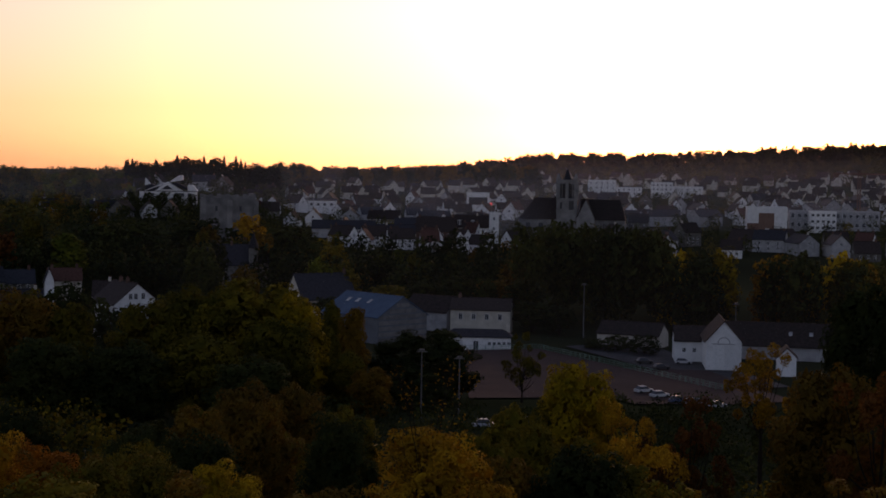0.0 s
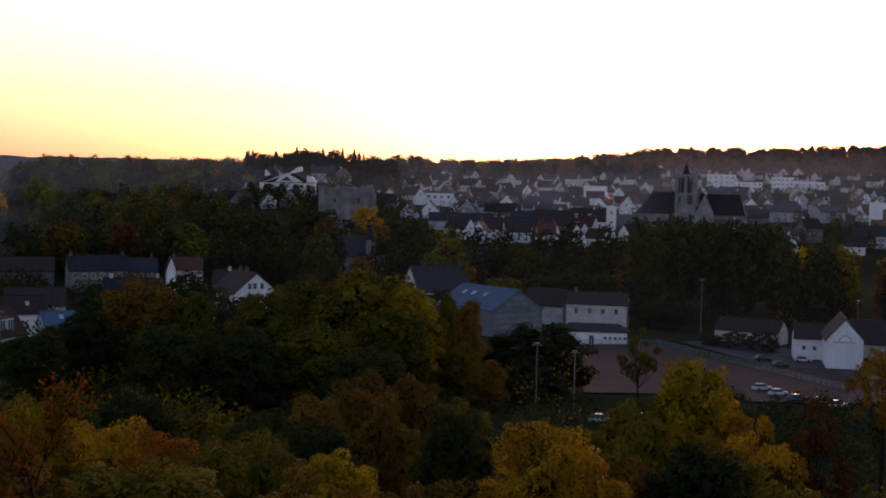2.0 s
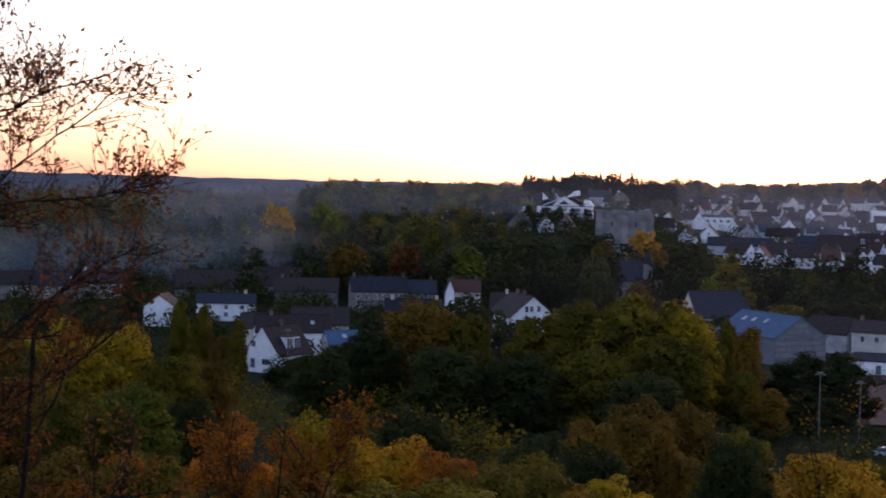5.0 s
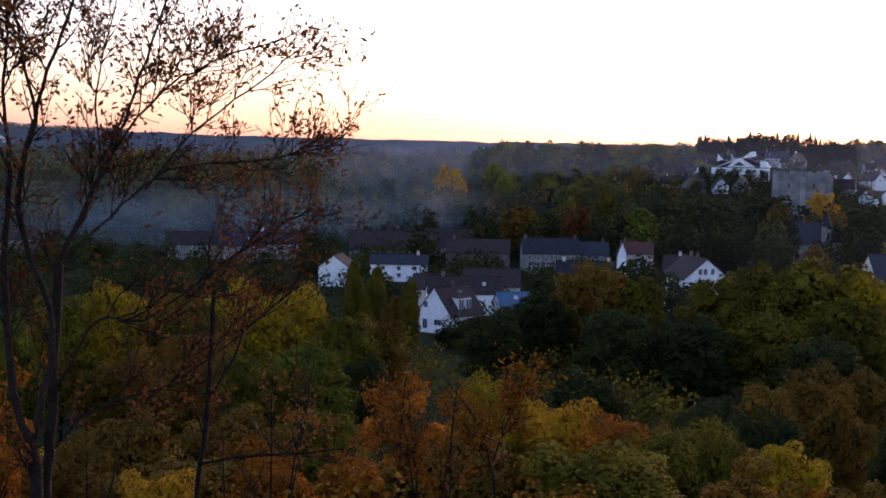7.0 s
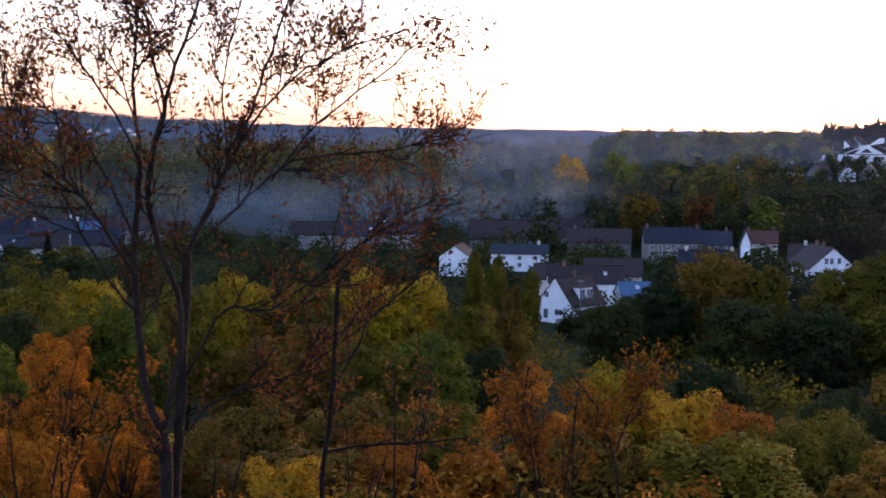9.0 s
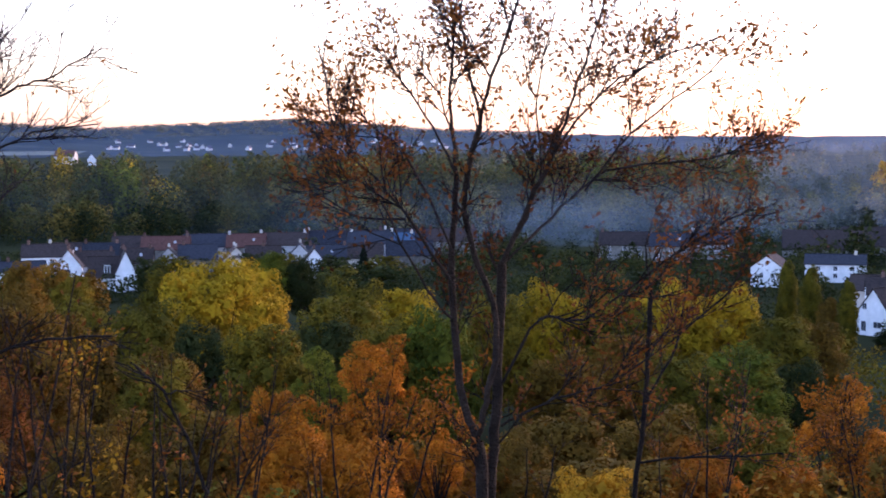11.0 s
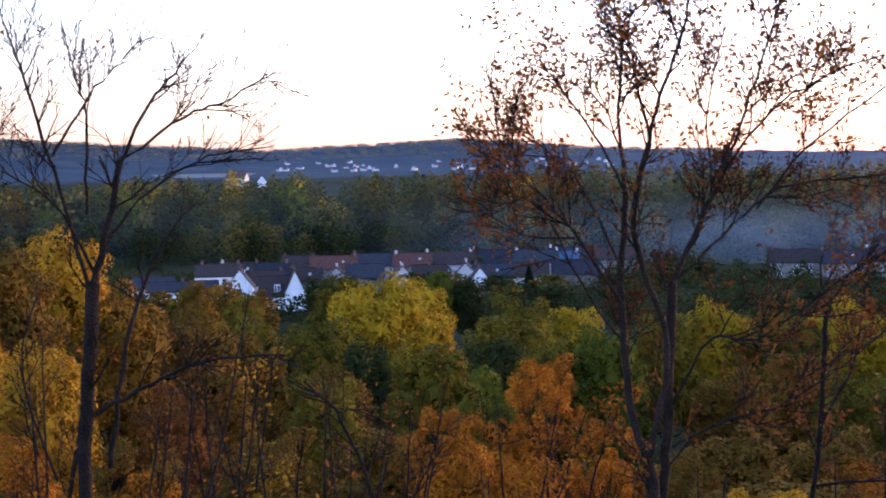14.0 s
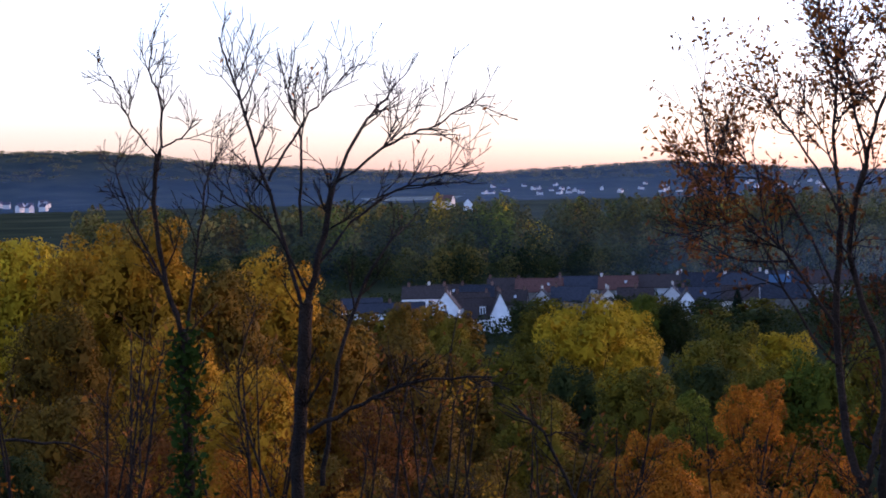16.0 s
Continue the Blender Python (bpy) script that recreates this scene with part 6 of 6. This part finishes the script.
# the rowan-like tree with two stems
limb_tree([
    (0.10, 0.085, Lp(-8.45, 11.20, 42.75, -8.44, 11.20, 44.55, -8.48, 11.17, 45.09)),
    (0.075, 0.035, deep(Lp(-8.48, 11.17, 45.09, -8.62, 11.06, 45.79, -8.65, 11.04, 46.89, -8.62, 11.07, 47.62), 0.02)),
    (0.035, 0.012, deep(Lp(-8.62, 11.07, 47.62, -8.66, 11.03, 48.35, -8.63, 11.05, 49.01, -8.70, 11.00, 49.57), 0.06)),
    (0.10, 0.06, Lp(-8.52, 11.39, 42.67, -8.50, 11.41, 44.55, -8.44, 11.45, 45.53, -8.40, 11.48, 46.77)),
    (0.055, 0.035, Lp(-8.48, 11.17, 45.09, -8.36, 11.14, 45.48, -8.32, 11.29, 46.20, -8.50, 11.03, 47.27, -8.32, 11.04, 48.09)),
    (0.035, 0.014, deep(Lp(-8.32, 11.04, 48.09, -8.24, 11.10, 48.50, -8.08, 11.22, 49.06, -7.97, 11.30, 49.57), -0.06)),
    (0.03, 0.012, deep(Lp(-8.32, 11.04, 48.09, -8.40, 10.98, 48.65, -8.46, 10.94, 49.10, -8.43, 10.96, 49.45), 0.07)),
    (0.05, 0.03, Lp(-8.40, 11.48, 46.77, -8.29, 11.68, 47.19, -8.05, 11.85, 47.83)),
    (0.03, 0.012, deep(Lp(-8.05, 11.85, 47.83, -7.89, 11.95, 48.37, -7.67, 12.10, 49.17, -7.60, 12.14, 49.59), 0.05)),
    (0.024, 0.008, deep(Lp(-8.05, 11.85, 47.83, -7.69, 12.09, 48.37, -7.26, 12.35, 48.67, -6.72, 12.65, 48.87), -0.05)),
    (0.028, 0.012, deep(Lp(-8.40, 11.48, 46.77, -8.01, 11.75, 47.20, -7.57, 12.04, 47.63, -6.74, 12.53, 47.77, -6.16, 12.82, 47.91), 0.08)),
    (0.022, 0.008, deep(Lp(-7.75, 11.93, 47.46, -7.39, 12.16, 48.00, -6.83, 12.47, 48.49, -6.55, 12.62, 48.76), -0.04)),
    (0.026, 0.008, deep(Lp(-8.64, 11.05, 46.21, -8.89, 10.84, 46.69, -9.23, 10.56, 47.52, -9.52, 10.30, 47.57), -0.08)),
    (0.024, 0.008, deep(Lp(-8.62, 11.07, 47.62, -8.84, 10.89, 48.19, -9.11, 10.67, 48.70, -9.25, 10.54, 49.04), 0.08)),
    (0.028, 0.010, deep(Lp(-8.44, 11.45, 45.53, -8.10, 11.69, 46.26, -7.75, 11.93, 46.28, -7.02, 12.37, 46.90, -6.40, 12.70, 47.34), -0.05)),
    (0.026, 0.010, deep(Lp(-8.41, 11.47, 45.20, -7.97, 11.78, 45.44, -7.38, 12.16, 45.68, -6.56, 12.62, 46.47), 0.05)),
    (0.026, 0.008, deep(Lp(-8.65, 11.04, 46.89, -8.94, 10.80, 47.73, -9.26, 10.53, 48.13, -9.53, 10.29, 48.38), 0.05)),
    (0.03, 0.008, deep(Lp(-8.64, 11.04, 46.58, -9.11, 10.66, 47.49, -9.44, 10.37, 47.92, -9.59, 10.23, 48.77), -0.04)),
    (0.022, 0.008, deep(Lp(-8.99, 10.76, 47.22, -9.39, 10.41, 47.28, -9.78, 10.06, 47.61), 0.04)),
    (0.026, 0.008, deep(Lp(-8.40, 11.48, 46.77, -8.10, 11.69, 47.57, -8.12, 11.68, 48.36, -7.97, 11.78, 49.26), 0.05)),
], 3, "slim two-stemmed tree with thin dry red-brown leaves", "dry", 10000, 0.066, 3, 0.74, dense=0.88, reach=0.55)
limb_tree([
    (0.055, 0.035, Lp(-8.73, 14.62, 41.88, -8.77, 14.59, 43.83, -8.67, 14.65, 44.96, -8.62, 14.68, 46.20)),
    (0.03, 0.008, deep(Lp(-8.67, 14.65, 44.96, -8.39, 14.81, 45.55, -8.25, 14.89, 46.40, -8.17, 14.94, 46.98), 0.05)),
    (0.03, 0.008, deep(Lp(-8.75, 14.60, 44.23, -8.33, 14.85, 44.36, -7.81, 15.13, 44.43, -7.31, 15.37, 44.53), -0.05)),
    (0.026, 0.008, deep(Lp(-8.62, 14.68, 46.20, -8.67, 14.65, 46.72, -8.51, 14.75, 47.30), 0.05)),
], 5, "slim bare-stemmed tree with some red-brown leaves", "dry", 1000, 0.075, 3, 0.9, dense=0.55, reach=0.5)

# the leafless trees further along
limb_tree([
    (0.115, 0.085, Lp(-12.44, 7.56, 43.31, -12.43, 7.57, 44.99, -12.40, 7.62, 45.98, -12.36, 7.68, 46.87)),
    (0.07, 0.035, Lp(-12.36, 7.68, 46.87, -12.30, 7.77, 47.25, -12.20, 7.92, 48.01)),
    (0.035, 0.010, deep(Lp(-12.20, 7.92, 48.01, -12.04, 8.16, 48.58, -11.88, 8.40, 48.93, -11.84, 8.44, 49.04), 0.06)),
    (0.028, 0.008, deep(Lp(-12.20, 7.92, 48.01, -11.85, 8.43, 48.43, -11.62, 8.74, 48.56, -11.39, 9.04, 48.77), -0.05)),
    (0.04, 0.010, deep(Lp(-12.37, 7.66, 46.76, -12.47, 7.50, 47.53, -12.62, 7.25, 48.58, -12.70, 7.12, 49.17, -12.75, 7.03, 49.55), 0.07)),
    (0.026, 0.008, deep(Lp(-12.54, 7.40, 48.08, -12.37, 7.66, 48.57, -12.25, 7.85, 48.83, -12.07, 8.12, 49.15), -0.04)),
    (0.03, 0.008, deep(Lp(-12.38, 7.65, 47.53, -12.36, 7.67, 48.46, -12.40, 7.62, 48.73, -12.46, 7.52, 49.33), 0.05)),
    (0.03, 0.008, deep(Lp(-12.30, 7.77, 47.25, -12.05, 8.14, 47.73, -11.73, 8.60, 48.05, -11.36, 9.08, 48.14), 0.05)),
    (0.045, 0.010, deep(Lp(-12.36, 7.67, 45.62, -12.08, 8.10, 45.91, -11.76, 8.56, 46.14, -11.32, 9.13, 46.18), -0.05)),
    (0.05, 0.014, deep(Lp(-12.39, 7.82, 45.07, -12.28, 7.98, 46.24, -12.12, 8.23, 47.06, -11.95, 8.47, 47.50), 0.05)),
    (0.03, 0.008, deep(Lp(-12.35, 7.69, 46.98, -12.53, 7.41, 47.64, -12.77, 6.99, 47.96), -0.06)),
], 7, "bare many-limbed tree beside the lookout", "dry", 40, 0.06, 3, 0.68, dense=0.8, reach=0.5)
limb_tree([
    (0.115, 0.06, Lp(-14.28, 7.35, 42.91, -14.28, 7.35, 44.74, -14.28, 7.36, 46.31, -14.28, 7.34, 46.49)),
    (0.05, 0.03, Lp(-14.28, 7.34, 46.43, -14.37, 7.18, 47.16, -14.40, 7.11, 47.88, -14.37, 7.18, 48.41)),
    (0.028, 0.008, deep(Lp(-14.37, 7.18, 48.41, -14.35, 7.21, 48.95, -14.40, 7.11, 49.30, -14.36, 7.19, 49.78), 0.04)),
    (0.022, 0.007, deep(Lp(-14.38, 7.15, 48.38, -14.51, 6.89, 48.78, -14.58, 6.74, 49.19), -0.04)),
    (0.02, 0.007, deep(Lp(-14.36, 7.19, 48.46, -14.27, 7.38, 48.56, -14.17, 7.56, 48.73), -0.04)),
    (0.03, 0.008, deep(Lp(-14.27, 7.37, 46.43, -14.20, 7.50, 47.39, -14.13, 7.63, 48.16, -13.99, 7.87, 48.64), 0.04)),
    (0.03, 0.008, deep(Lp(-14.30, 7.31, 46.68, -14.51, 6.88, 47.77, -14.58, 6.75, 48.36), 0.06)),
    (0.03, 0.008, deep(Lp(-13.86, 8.11, 44.69, -14.00, 7.87, 45.56, -14.00, 7.86, 46.17, -13.92, 8.00, 46.65), 0.02)),
    (0.03, 0.008, deep(Lp(-15.04, 5.65, 45.47, -14.81, 6.23, 45.36, -14.63, 6.65, 45.09), 0.02)),
], 11, "bare slender tree with ivy on its trunk", "dry", 24, 0.06, 3, 0.58, dense=0.75, reach=0.5, ivy=(0, 44.62, 46.37))
limb_tree([
    (0.05, 0.02, Lp(-11.85, 27.59, 37.82, -11.88, 27.57, 40.55, -11.84, 27.59, 42.07, -11.75, 27.63, 43.12)),
    (0.05, 0.02, Lp(-9.96, 28.32, 37.90, -10.01, 28.30, 40.61, -10.35, 28.18, 42.11, -10.95, 27.95, 43.02)),
    (0.04, 0.012, Lp(-10.07, 28.28, 41.42, -9.77, 28.39, 42.36, -9.31, 28.54, 43.42)),
], 13, "small half-bare tree with orange leaves on the slope", "orange", 1800, 0.12, 3, 0.8)
limb_tree([
    (0.03, 0.012, Lp(-8.89, 8.11, 45.13, -8.98, 8.01, 45.50, -9.11, 7.86, 45.96, -9.28, 7.66, 46.22)),
    (0.015, 0.006, Lp(-9.11, 7.86, 45.96, -9.00, 7.98, 45.98, -8.88, 8.12, 45.95)),
], 17, "pale lichened broken branch on the slope", "dry", 10, 0.05, 1, 0.3)


# thin saplings and brush on the slope
def sapling(x, y, top, lean, seed, leaf_hue, leaf_n):
    rs = random.Random(seed)
    z = ground(x, y)
    h = top - z
    stems = []
    for s in range(rs.choice((2, 3))):
        a, w = rs.uniform(0, 6.28), rs.uniform(0.1, 0.28) * h
        ex, ey = x + lean + w * math.cos(a), y + w * math.sin(a)
        stems.append((0.06, 0.008, [(x, y, z - 0.3), (x * 0.7 + ex * 0.3, y * 0.7 + ey * 0.3, z + h * 0.35), (x * 0.3 + ex * 0.7, y * 0.3 + ey * 0.7, z + h * 0.7), (ex, ey, z + h * rs.uniform(0.85, 1.0))]))
    limb_tree(stems, seed, "thin many-stemmed sapling on the slope with " + ("few " if leaf_n < 100 else "scattered ") + WORDS[leaf_hue] + " leaves", leaf_hue, leaf_n, 0.1, 3, 0.28 * h ** 0.7, dense=0.5)


for k, (x, y, top, lean, hue, n) in enumerate((
        (-18.63, 7.46, 46.42, 0.6, "orange", 260), (-16.53, 7.29, 46.29, -0.4, "dry", 90), (-16.55, 9.44, 46.03, 0.3, "orange", 200), (-14.92, 10.15, 46.43, 0.5, "dry", 120),
        (-16.09, 11.96, 45.62, 0.4, "dry", 60), (-17.23, 13.74, 44.86, -0.3, "dry", 90), (-13.80, 11.61, 45.01, 0.3, "dry", 50), (-14.81, 16.30, 44.57, 0.3, "orange", 420),
        (-12.30, 22.93, 44.05, -0.5, "dry", 150), (-10.95, 27.95, 42.68, 0.4, "orange", 700), (-11.27, 27.80, 43.30, 0.3, "orange", 900), (-15.72, 18.16, 44.62, 0.2, "orange", 700),
        (-1.1, 46.0, 42.0, 0.2, "gold", 260), (0.3, 43.2, 41.7, 0.5, "gold", 200), (-18.4, 10.6, 45.7, 0.3, "dry", 40), (-19.6, 9.1, 46.1, -0.3, "gold", 220), (-20.5, 11.8, 45.4, 0.4, "dry", 60), (-17.6, 11.4, 45.1, 0.5, "dry", 50), (-19.2, 14.3, 44.9, -0.4, "gold", 260), (-21.8, 9.4, 46.0, 0.2, "dry", 50),
        (-16.1, 14.2, 44.6, 0.5, "dry", 50), (-18.0, 17.0, 44.3, 0.2, "orange", 200), (-15.0, 13.2, 44.4, -0.5, "dry", 40), (-13.4, 14.4, 44.0, 0.4, "dry", 40), (-12.6, 17.8, 43.6, -0.3, "dry", 60), (-10.9, 19.0, 43.5, 0.4, "dry", 60))):
    sapling(x, y, top, lean, 40 + k, hue, n)
